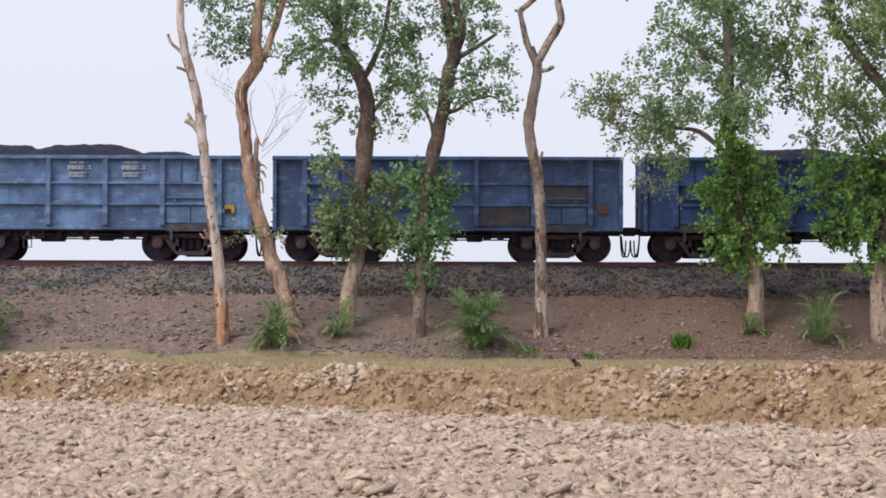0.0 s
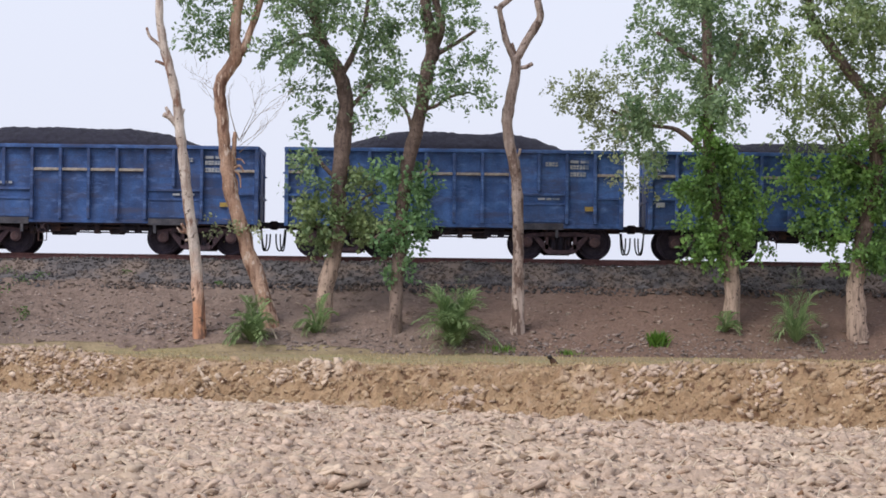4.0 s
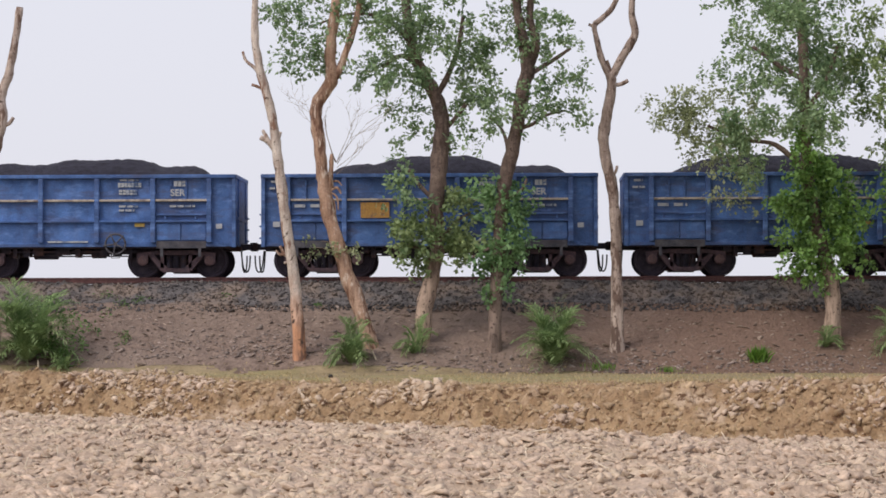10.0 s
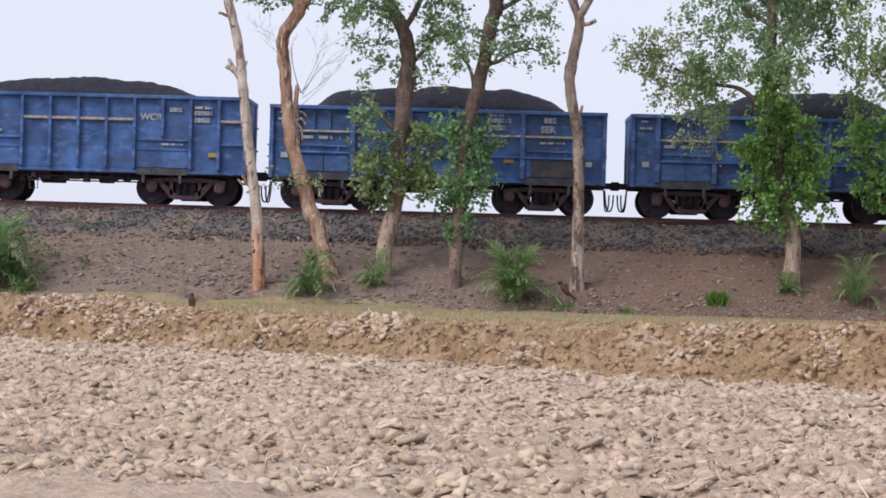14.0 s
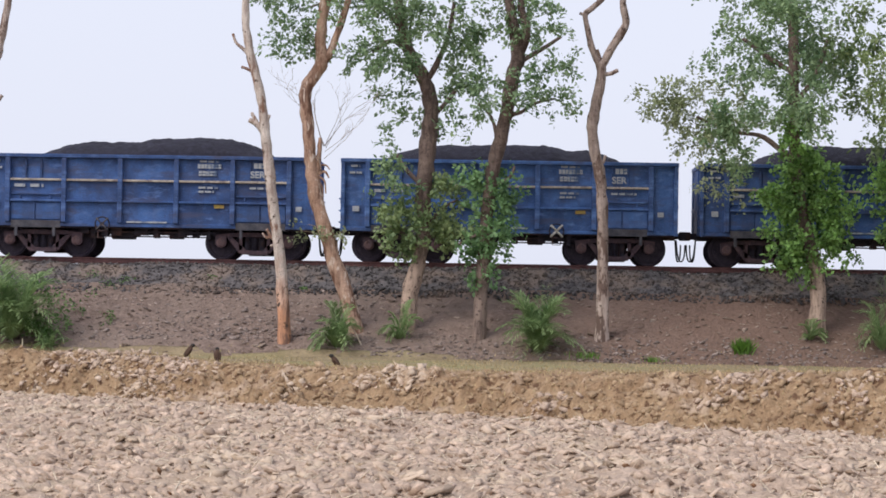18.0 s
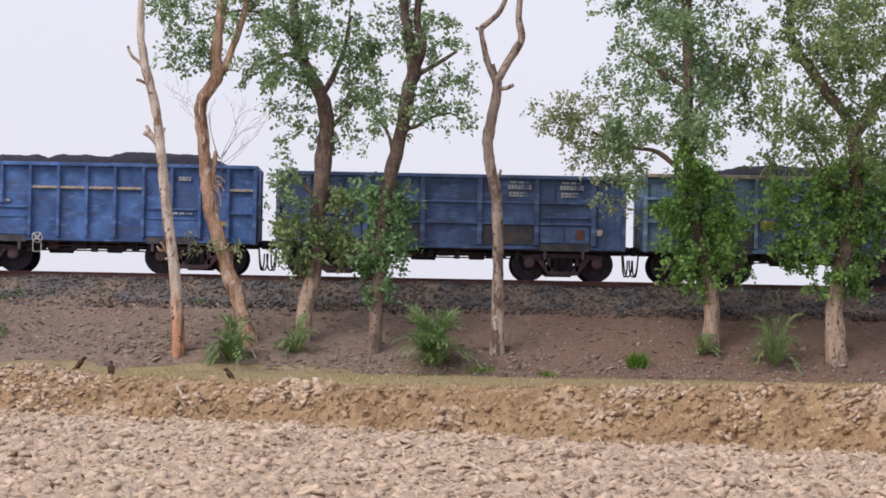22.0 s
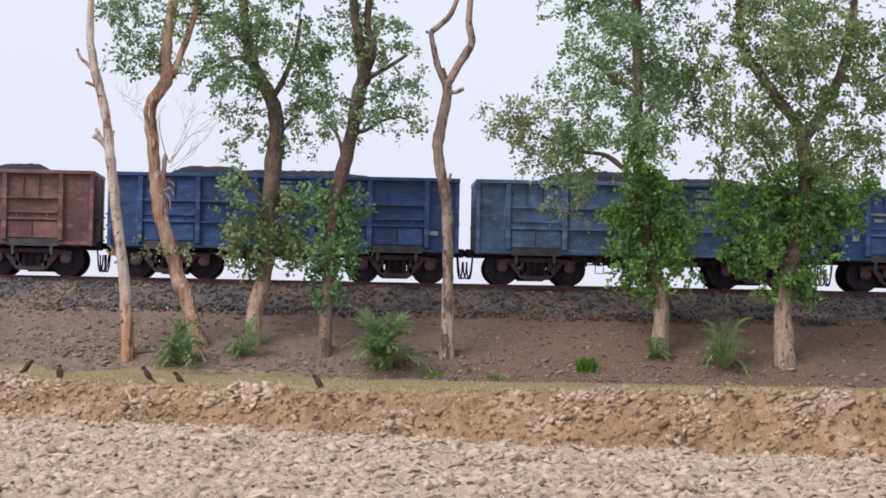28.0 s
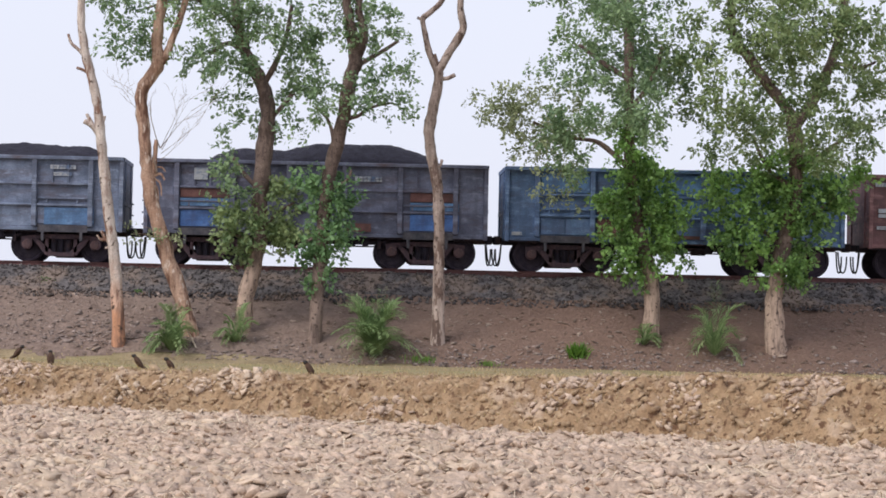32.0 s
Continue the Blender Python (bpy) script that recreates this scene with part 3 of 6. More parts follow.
def build_ground():
    rng = np.random.RandomState(3)
    xs, ys = spread(-9.5, 9.5, 0.06, -1600, 1600), spread(15.0, 39.0, 0.07, -1500, 3200)
    gx, gy = np.meshgrid(xs, ys, indexing="ij")
    fine = np.clip(10.5 - np.abs(gx), 0, 1) * np.clip(gy - 14, 0, 1) * np.clip(40.5 - gy, 0, 1)
    tilled = np.clip((BUND_FOOT + 0.2 - gx * BUND_OUT.x - gy * BUND_OUT.y) / 0.3, 0, 1)
    z = fine * (tilled * (0.12 * fbm(gx, gy, 0.34, 11, 3) + 0.06 * np.abs(fbm(gx, gy, 0.19, 15, 2)) + 0.04 * fbm(gx, gy, 1.3, 13, 2)) + 0.02 * fbm(gx, gy, 4.0, 12))
    tagged(part("ground", sheet("ground", xs, ys, z, False), M["field"]), "pale dry ploughed soil, cloddy, reaching to the horizon", "ground", kind="structure")

    def lay(n, low):
        """Places over the field, as thick everywhere."""
        py = np.sqrt(rng.uniform(15.2 ** 2, 38.5 ** 2, n))
        px = rng.uniform(-0.25, 0.25, n) * py
        keep = px * BUND_OUT.x + py * BUND_OUT.y < BUND_FOOT + 0.15
        px, py = px[keep], py[keep]
        i = np.clip(np.searchsorted(xs, px), 0, len(xs) - 1)
        j = np.clip(np.searchsorted(ys, py), 0, len(ys) - 1)
        return np.stack([px, py, z[i, j] + low], 1)
    p = lay(26000, -0.012)
    s = np.minimum(rng.gamma(2.3, 0.018, len(p)) + 0.012, 0.105)
    p[:, 2] -= 0.02 * s
    me = strewn("clods", SHARD, SHARD_F, p, np.stack([s * rng.uniform(0.8, 1.4, len(s)), s, s * rng.uniform(0.55, 1.0, len(s))], 1), turns(rng, len(p), 0.6))
    tagged(part("clods", me, M["clod"]), "angular dry earth clods covering the ploughed field", "clods", kind="stuff")
    p = lay(15000, -0.006)
    s = np.minimum(rng.gamma(2.3, 0.0185, len(p)) + 0.012, 0.11)
    p[:, 2] += 0.01 * s
    me = strewn("flakes", SLAB, SLAB_F, p, np.stack([s * rng.uniform(0.7, 1.3, len(s)), s * 0.8, s * rng.uniform(0.35, 0.75, len(s))], 1), turns(rng, len(p), 0.7))
    tagged(part("flakes", me, M["clod"]), "broken angular flakes of dried soil on the field", "soil flakes", kind="stuff")
    p = lay(6500, 0.04)
    long = 0.045 + rng.gamma(1.6, 0.022, len(p))
    me = strewn("stubble", [(-0.5, -0.04, 0), (0.5, -0.04, 0), (0.5, 0.04, 0.02), (-0.5, 0.04, 0.02), (-0.5, 0, 0.08), (0.5, 0, 0.08)],
                [(0, 1, 5, 4), (2, 3, 4, 5), (0, 3, 2, 1)], p, np.stack([long, long * 0.9, long * 0.9], 1), turns(rng, len(p), 0.9))
    tagged(part("stubble", me, M["straw"]), "scattered dry straw and stubble on ploughed soil", "stubble", kind="stuff")
    p = lay(110, 0.05)
    s = rng.uniform(0.025, 0.05, len(p))
    me = strewn("withered_leaves", PEBBLE, PEBBLE_F, p, np.stack([s, s * 0.6, s * 0.35], 1), turns(rng, len(p), 1.2))
    tagged(part("withered_leaves", me, M["withered"]), "withered brown leaves lying on the field", "dry leaves", kind="stuff")


BUND_PROFILE = [(-0.25, -0.05), (0.0, 0.03), (0.2, 0.20), (0.42, 0.40), (0.62, 0.54), (0.82, 0.60), (1.15, 0.615), (1.7, 0.57), (2.3, 0.40), (2.9, 0.15), (3.5, -0.05)]
BUND_FROM, BUND_TO = -31.5, -7.0


def bund_height(out):
    return np.interp(out, *zip(*BUND_PROFILE))


def bund_place(a, o):
    return a * BUND_ALONG.x + (BUND_FOOT + o) * BUND_OUT.x, a * BUND_ALONG.y + (BUND_FOOT + o) * BUND_OUT.y


def bund_z(a, o):
    wide = o + 0.22 * fbm(a, o * 0.3, 1.1, 21) * np.clip(o + 0.25, 0, 1)
    face = np.clip((o + 0.2) / 0.3, 0, 1)
    lumps = 0.15 * fbm(a, o, 0.75, 22, 3) + 0.26 * np.abs(fbm(a + 0.5 * o, o, 0.30, 23, 3)) + 0.20 * np.abs(fbm(a - 0.6 * o, o, 0.15, 27, 2)) - 0.12
    tall = np.interp(a, (-30, -27, -25.8, -24.0, -21, -18.6, -16, -14.4, -12.5, -9), (1.10, 1.10, 1.0, 0.93, 0.97, 1.05, 1.18, 1.28, 1.36, 1.36))
    return bund_height(wide) * tall + face * lumps * np.clip(1.0 - (o - 0.6) / 0.4, 0.25, 1)


def build_bund():
    rng = np.random.RandomState(5)
    along, outs = spread(BUND_FROM, BUND_TO, 0.036, -110, 70), np.concatenate([np.arange(-0.25, 1.2, 0.034), np.arange(1.2, 3.56, 0.07)])
    ga, go = np.meshgrid(along, outs, indexing="ij")
    z = bund_z(ga, go)
    z[:, 0], z[:, -1] = -0.1, -0.1
    x, y = bund_place(ga, go)
    nx, ny = ga.shape
    i = (np.arange(nx - 1)[:, None] * ny + np.arange(ny - 1)[None]).ravel()
    me = mesh_from("bund", np.stack([x, y, z], 2).reshape(-1, 3), np.stack([i, i + ny, i + ny + 1, i + 1], 1), False)
    tagged(part("bund", me, M["bund"]), "low eroded earth bund with dry grass on its crest", "earth bund", kind="structure")

    def lay(n, o0, o1, up):
        a, o = rng.uniform(BUND_FROM, BUND_TO, n), rng.uniform(o0, o1, n)
        return np.stack([*bund_place(a, o), bund_z(a, o) + up], 1)
    n = 5200
    p = lay(n, -0.15, 0.95, -0.012)
    s = np.minimum(rng.gamma(2.0, 0.016, n) + 0.011, 0.09)
    me = strewn("bund_crumbs", SHARD, SHARD_F, p, np.stack([s * rng.uniform(0.8, 1.5, n), s, s * rng.uniform(0.6, 1.1, n)], 1), turns(rng, n, 0.8))
    tagged(part("bund_crumbs", me, M["crumb"]), "crumbled earth lumps on the face of the bund", "earth lumps", kind="stuff")
    # pale soil that has slid down the face: along, half width, foot and top of each slide
    slides = [(-26.1, 0.75, -0.1, 0.95, 650), (-28.3, 0.4, 0.1, 1.0, 160), (-27.6, 0.6, 0.5, 1.4, 260), (-21.7, 0.75, 0.35, 0.85, 220), (-23.3, 0.3, 0.0, 0.6, 90), (-16.0, 0.55, 0.35, 0.85, 160), (-14.3, 0.3, 0.1, 0.7, 80), (-18.7, 0.3, 0.0, 0.4, 120), (-12.8, 0.4, 0.3, 0.8, 160)]
    a = np.concatenate([rng.normal(c, w * 0.6, k) for c, w, _, _, k in slides])
    o = np.concatenate([rng.uniform(lo, hi, k) for _, _, lo, hi, k in slides])
    s = np.minimum(rng.gamma(2.0, 0.018, len(a)) + 0.010, 0.09)
    me = strewn("slid_soil", SHARD, SHARD_F, np.stack([*bund_place(a, o), bund_z(a, o) + 0.008], 1), np.stack([s * 1.2, s, s * rng.uniform(0.4, 0.8, len(s))], 1), turns(rng, len(a), 0.9))
    tagged(part("slid_soil", me, M["clod"]), "pale crumbled soil slid down the bund's face", "loose soil", kind="stuff")
    n = 1800
    p = lay(n, 0.05, 0.95, 0.0)
    s = rng.uniform(0.03, 0.07, n)
    me = strewn("face_grass", BLADE, [(0, 1, 2, 3)], p, np.stack([s * 3, s, s], 1), turns(rng, n, 0.9))
    tagged(part("face_grass", me, M["dry_grass"]), "dead brown grass stubs on the bund's face", "dry grass", kind="stuff")
    n = 16000
    p = lay(n, 0.85, 2.4, 0.0)
    s = rng.uniform(0.02, 0.055, n)
    me = strewn("crest_grass", BLADE, [(0, 1, 2, 3)], p, np.stack([s * 3, s, s], 1), turns(rng, n, 0.7))
    tagged(part("crest_grass", me, M["dry_grass"]), "short dry grass on the crest of the bund", "dry grass", kind="stuff")


def build_bank():
    rng = np.random.RandomState(7)
    profile = [(FOOT_Y - 0.6, -0.1), (FOOT_Y, 0.0), (SHOULDER_Y, SHOULDER_Z), (SHOULDER_Y + 0.5, SHOULDER_Z + 0.05), (TRACK_Y + 3.0, SHOULDER_Z + 0.05), (TRACK_Y + 8.0, -0.1)]
    xs = spread(-19, 20, 0.13, -330, 330, 1.15)
    ys = np.concatenate([np.arange(FOOT_Y - 0.6, SHOULDER_Y + 0.5, 0.11), np.arange(SHOULDER_Y + 0.5, TRACK_Y + 8.1, 0.9)])
    gx, gy = np.meshgrid(xs, ys, indexing="ij")
    z = np.interp(gy, *zip(*profile))
    rough = np.clip((gy - FOOT_Y + 0.6) / 0.8, 0, 1) * np.clip((TRACK_Y - gy) / 3, 0, 1)
    z += rough * (0.16 * fbm(gx, gy, 2.4, 31) + 0.05 * fbm(gx, gy, 0.5, 32) + 0.05 * np.abs(fbm(gx, gy, 0.32, 34, 2)))
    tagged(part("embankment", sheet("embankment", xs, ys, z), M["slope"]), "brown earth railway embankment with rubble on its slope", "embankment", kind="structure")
    # rubble on the lower slope
    n = 9000
    px = rng.uniform(-19, 20, n)
    py = FOOT_Y + np.where(px < -4, 0.9, 0.0) + np.abs(rng.normal(0.3, 0.85, n))
    patch = fbm(px, py, 3.5, 33) + rng.uniform(-0.5, 0.5, n)
    keep = (patch > 0.12) & (py < np.where(px > -4, FOOT_Y + 1.5, SHOULDER_Y))
    px, py = px[keep], py[keep]
    more = rng.uniform(-19, -2.0, 600)  # gravelly slope west of the leaning tree
    px, py = np.concatenate([px, more]), np.concatenate([py, rng.uniform(FOOT_Y + 0.9, SHOULDER_Y, 600)])
    s = rng.gamma(3, 0.012, len(px)) + 0.012
    zz = bank_z(py) + 0.16 * fbm(px, py, 2.4, 31) + 0.05 * fbm(px, py, 0.5, 32)
    me = strewn("rubble", SHARD, SHARD_F, np.stack([px, py, zz + s * 0.1], 1), np.stack([s * 1.3, s, s * 0.65], 1), turns(rng, len(px), 0.5))
    tagged(part("rubble", me, M["stone"]), "dark loose stones strewn on the embankment slope", "rubble", kind="stuff")
    n = 2600
    px, py = rng.uniform(-19, 20, n), rng.uniform(FOOT_Y, SHOULDER_Y, n)
    s = rng.gamma(3, 0.01, n) + 0.012
    zz = bank_z(py) + 0.16 * fbm(px, py, 2.4, 31) + 0.05 * fbm(px, py, 0.5, 32)
    me = strewn("fallen_leaves", CLOD, CLOD_F, np.stack([px, py, zz + 0.005], 1), np.stack([s * 1.6, s * 1.2, s * 0.4], 1), turns(rng, n, 0.5))
    tagged(part("fallen_leaves", me, M["twig"]), "dry leaf litter and earth crumbs on the slope", "leaf litter", kind="stuff")
    # the grassy strip at the bank's foot
    xs, ys = spread(-20, 21, 0.2, -330, 330, 1.15), np.concatenate([np.arange(44, 66, 0.8), np.arange(66, FOOT_Y + 1.3, 0.1)])
    gx, gy = np.meshgrid(xs, ys, indexing="ij")
    edge = FOOT_Y + np.interp(gx, (-12, -6, -2, 2, 6), (0.5, 0.45, 0.25, 0.0, -0.3)) + 0.25 * fbm(gx, gy * 0, 1.8, 36)
    z = np.where(gy < edge, np.maximum(np.interp(gy, *zip(*profile)), 0) + 0.16 * fbm(gx, gy, 2.4, 31) * np.clip((gy - FOOT_Y + 0.6) / 0.8, 0, 1) + 0.03, -0.12)
    z[:, 0] = -0.02
    tagged(part("verge", sheet("verge", xs, ys, z), M["verge"]), "yellow-green grassy verge along the embankment's foot", "verge", kind="structure")
    n = 15000
    px, py = rng.uniform(-18, 19, n), rng.uniform(55, FOOT_Y + 0.7, n)
    keep = (fbm(px, py, 1.6, 35) + rng.uniform(-0.6, 0.6, n) > -0.1)
    px, py = px[keep], py[keep]
    s = rng.uniform(0.03, 0.08, len(px))
    me = strewn("verge_grass", BLADE, [(0, 1, 2, 3)], np.stack([px, py, np.maximum(bank_z(py), 0) + 0.02], 1), np.stack([s * 4, s, s], 1), turns(rng, len(px), 0.6))
    tagged(part("verge_grass", me, M["dry_grass"]), "short yellowing grass along the foot of the embankment", "grass", kind="stuff")


def build_track():
    rng = np.random.RandomState(9)
    top = RAIL_TOP - 0.19
    profile = [(SHOULDER_Y - 0.05, SHOULDER_Z - 0.15), (SHOULDER_Y + 0.1, SHOULDER_Z + 0.05), (72.45, top - 0.02), (72.7, top), (TRACK_Y + 1.5, top), (TRACK_Y + 2.8, SHOULDER_Z - 0.1)]
    xs = spread(-19, 20, 0.09, -330, 330, 1.15)
    ys = np.concatenate([np.arange(SHOULDER_Y - 0.05, 72.8, 0.07), np.arange(72.8, TRACK_Y + 2.9, 0.45)])
    gx, gy = np.meshgrid(xs, ys, indexing="ij")
    z = np.interp(gy, *zip(*profile)) + np.clip((74 - gy), 0, 1) * (0.07 * np.abs(fbm(gx, gy, 0.18, 41, 3)) + 0.10 * fbm(gx, gy, 1.5, 42))
    z = np.minimum(z, top + 0.02)
    ballast = tagged(part("ballast", sheet("ballast", xs, ys, z), M["ballast"]), "grey crushed-stone ballast shoulder under the rails", "ballast", kind="structure")
    n = 9000
    px, py = rng.uniform(-19, 20, n), rng.uniform(SHOULDER_Y - 0.5, 72.9, n)
    s = rng.gamma(4, 0.0085, n) + 0.018
    zz = np.where(py < SHOULDER_Y, bank_z(py) + 0.02, np.interp(py, *zip(*profile)))
    zz = np.minimum(zz + np.clip((74 - py), 0, 1) * 0.10 * fbm(px, py, 1.5, 42) + 0.02, top + 0.03)
    me = strewn("ballast_stones", SHARD, SHARD_F, np.stack([px, py, zz], 1), np.stack([s * 1.2, s, s * 0.8], 1), turns(rng, n, 1.2))
    tagged(part("ballast_stones", me, M["ballast"]), "loose grey ballast stones", "ballast stones", kind="stuff")
    shape = [(-0.07, 0), (0.07, 0), (0.07, 0.018), (0.012, 0.035), (0.012, 0.12), (0.036, 0.128), (0.036, 0.165), (-0.036, 0.165), (-0.036, 0.128), (-0.012, 0.12), (-0.012, 0.035), (-0.07, 0.018)]
    for side in (-1, 1):
        bm = bmesh.new()
        a = [bm.verts.new((-330, u, w)) for u, w in shape]
        b = [bm.verts.new((330, u, w)) for u, w in shape]
        for i in range(len(a)):
            j = (i + 1) % len(a)
            bm.faces.new((a[i], a[j], b[j], b[i]))
        bm.faces.new(a[::-1]), bm.faces.new(b)
        bmesh.ops.recalc_face_normals(bm, faces=bm.faces[:])
        tagged(part("rail", bm, M["rail"], m=pose(0, TRACK_Y + side * 0.87, RAIL_TOP - 0.165)), "rust-brown steel rail lying on grey ballast", "rail", "rails", "structure")


build_ground()
build_bund()
build_bank()
build_track()

# ---- the coal train ----
SPEED, WHEEL_R = 8.373, 0.5
FRAMES = {  # length, height of the rim over the rail, posts, rails along the side
    "cream_line": dict(length=9.97, top=3.05, posts=[0.79 + 1.678 * k for k in range(6)], short=[]),
    "plain": dict(length=10.36, top=3.10, posts=[0.95 + 1.692 * k for k in range(6)], short=[]),
    "plain_short": dict(length=10.15, top=3.10, posts=[0.95 + 1.65 * k for k in range(6)], short=[]),
    "narrow_post": dict(length=10.03, top=3.22, posts=[0.836 * k for k in range(1, 12)], short=[3, 9]),
}
MESHES = {}


def shared(key, make):
    if key not in MESHES:
        got = make()
        if isinstance(got, bmesh.types.BMesh):
            me = bpy.data.meshes.new(str(key[0]))
            got.to_mesh(me)
            got.free()
            got = me
        MESHES[key] = got
    return MESHES[key]


def bit(name, key, make, material, parent, m=None, label=""):
    return part(name, shared((name, *key, material.name), make), material, parent, label, m)


def plate(x0, x1, z0, z1, y, seed, dent=0.036):
    """A dented steel side plate with thickness."""
    nx, nz = 84, 26
    xs, zs = np.linspace(x0, x1, nx), np.linspace(z0, z1, nz)
    gx, gz = np.meshgrid(xs, zs, indexing="ij")
    gy = y - dent * fbm(gx * 0.7, gz * 1.5, 1.0, seed, 3) - 0.35 * dent * fbm(gx, gz * 1.8, 0.35, seed + 9, 2)
    outer = np.stack([gx, gy, gz], 2).reshape(-1, 3)
    inner = np.stack([gx, np.full_like(gx, y + 0.06), gz], 2).reshape(-1, 3)
    i = (np.arange(nx - 1)[:, None] * nz + np.arange(nz - 1)[None]).ravel()
    f = np.stack([i, i + nz, i + nz + 1, i + 1], 1)
    k = len(outer)
    rim = []
    edge = [a * nz for a in range(nx)] + [(nx - 1) * nz + b for b in range(1, nz)] + [a * nz + nz - 1 for a in range(nx - 2, -1, -1)] + list(range(nz - 2, 0, -1))
    for a, b in zip(edge, edge[1:] + edge[:1]):
        rim.append((b, a, a + k, b + k))
    return mesh_from("side_wall", np.concatenate([outer, inner]), np.concatenate([f, f[:, ::-1] + k, np.array(rim)]), False)


def wheelset():
    bm = bmesh.new()
    for s in (-1, 1):
        turned(bm, [(s * 0.76, 0.10), (s * 0.765, 0.52), (s * 0.79, 0.53), (s * 0.80, 0.50), (s * 0.90, 0.495), (s * 0.905, 0.42), (s * 0.875, 0.40), (s * 0.86, 0.16), (s * 0.93, 0.14), (s * 0.93, 0.07)], 28)
    turned(bm, [(-1.25, 0.07), (1.25, 0.07)], 12)
    for k in range(4):  # lightening holes' bosses on the outer web
        a = k * math.pi / 2
        for s in (-1, 1):
            c = (0.28 * math.cos(a), 0.28 * math.sin(a))
            box(bm, c[0] - 0.03, c[0] + 0.03, s * 0.885 - 0.012, s * 0.885 + 0.012, c[1] - 0.03, c[1] + 0.03)
    return bm


def side_frame():
    """A cast bogie side: pedestals, arched top chord, sloping struts and spring seat."""
    bm = bmesh.new()
    y0, y1 = -0.09, 0.09
    prism(bm, [(-1.18, 0.62), (-1.18, 0.72), (-0.5, 0.80), (0.5, 0.80), (1.18, 0.72), (1.18, 0.62), (0.8, 0.67), (-0.8, 0.67)], y0, y1)
    for s in (-1, 1):
        prism(bm, [(s * 0.84, 0.66), (s * 0.68, 0.66), (s * 0.26, 0.30), (s * 0.32, 0.17), (s * 0.46, 0.19)], y0, y1)
        prism(bm, [(s * 1.17, 0.68), (s * 1.17, 0.44), (s * 1.09, 0.36), (s * 0.93, 0.36), (s * 0.85, 0.44), (s * 0.85, 0.68)], y0 - 0.04, y1)
        box(bm, s * 0.42 - 0.05, s * 0.42 + 0.05, y0, y1, 0.28, 0.70)
    box(bm, -0.40, 0.40, y0 - 0.03, y1 + 0.03, 0.15, 0.27)
    return bm


def axle_box():
    bm = bmesh.new()
    turned(bm, [(-0.05, 0.16), (-0.12, 0.15), (-0.15, 0.11), (-0.155, 0.03)], 12)
    for k in range(3):
        a = k * 2 * math.pi / 3
        box(bm, 0.08 * math.cos(a) - 0.02, 0.08 * math.cos(a) + 0.02, -0.175, -0.14, 0.08 * math.sin(a) - 0.02, 0.08 * math.sin(a) + 0.02)
    return bm


def spring_nest():
    bm = bmesh.new()
    for x in (-0.22, 0.0, 0.22):
        rings = []
        for k in range(9):
            rings += [(0.27 + k * 0.042, 0.075), (0.27 + k * 0.042 + 0.02, 0.095), (0.27 + k * 0.042 + 0.038, 0.075)]
        start = len(bm.verts)
        turned(bm, rings, 10, "Z")
        bm.verts.ensure_lookup_table()
        bmesh.ops.translate(bm, verts=bm.verts[start:], vec=(x, 0, 0))
    return bm


def hose(reach):
    bm = bmesh.new()
    pts = [(0.04, 0.80), (0.06, 0.60), (0.09, 0.36), (0.14, 0.20), (0.20, 0.16), (0.26, 0.22), (0.30, 0.40), (0.31, 0.66)]
    return tube(bm, [(Vector((x * reach, 0, z)), 0.024) for x, z in pts], 7, 3)


def hand_wheel(r):
    """A brake wheel's rim and hub on a hanging bracket."""
    bm = bmesh.new()
    ring = [(Vector((r * math.cos(a), 0, r * math.sin(a))), 0.10 * r) for a in np.linspace(0, 2 * math.pi, 21)]
    tube(bm, ring, 6, 1)
    turned(bm, [(-0.05, 0.06), (0.12, 0.04)], 8)
    for x in (-0.12, 0.12):
        box(bm, x - 0.012, x + 0.012, 0.0, 0.03, -0.40, -0.80 * r)
    box(bm, -0.13, 0.13, 0.0, 0.03, -0.42, -0.40)
    return bm


def wheel_spokes(r, count, thick):
    bm = bmesh.new()
    for k in range(count):
        a = math.pi / 4 + k * 2 * math.pi / count
        d = Vector((math.cos(a), 0, math.sin(a)))
        tube(bm, [(Vector((0, -0.03, 0)), thick), (d * r * 1.2 + Vector((0, -0.03, 0)), thick * 0.9)], 6, 1)
    return bm


WHEEL_STYLES = {  # rim radius, spokes, spoke thickness, materials, label of the spokes
    "cross": (0.21, 4, 0.036, "steel", "pale_mark", "crossed spokes in white paint"),
    "dim": (0.21, 4, 0.026, "steel", "worn_sill", "crossed spokes with worn grey paint"),
    "ring": (0.30, 5, 0.022, "worn_sill", "worn_sill", "bare grey spokes"),
    "small": (0.15, 4, 0.024, "pale_mark", "pale_mark", "small spokes in faded white paint"),
    "dark": (0.18, 4, 0.018, "steel", "bogie", ""),
}


def underframe(length):
    bm = solid((0.1, length - 0.1, -1.42, 1.42, 1.02, 1.10), (-0.02, length + 0.02, -0.22, 0.22, 0.80, 1.02),
               (0.05, length - 0.05, -1.44, -1.30, 0.86, 1.04), (0.05, length - 0.05, 1.30, 1.44, 0.86, 1.04))
    for k in range(7):
        x = 0.9 + k * (length - 1.8) / 6
        box(bm, x - 0.06, x + 0.06, -1.4, 1.4, 0.84, 1.02)
    return bm


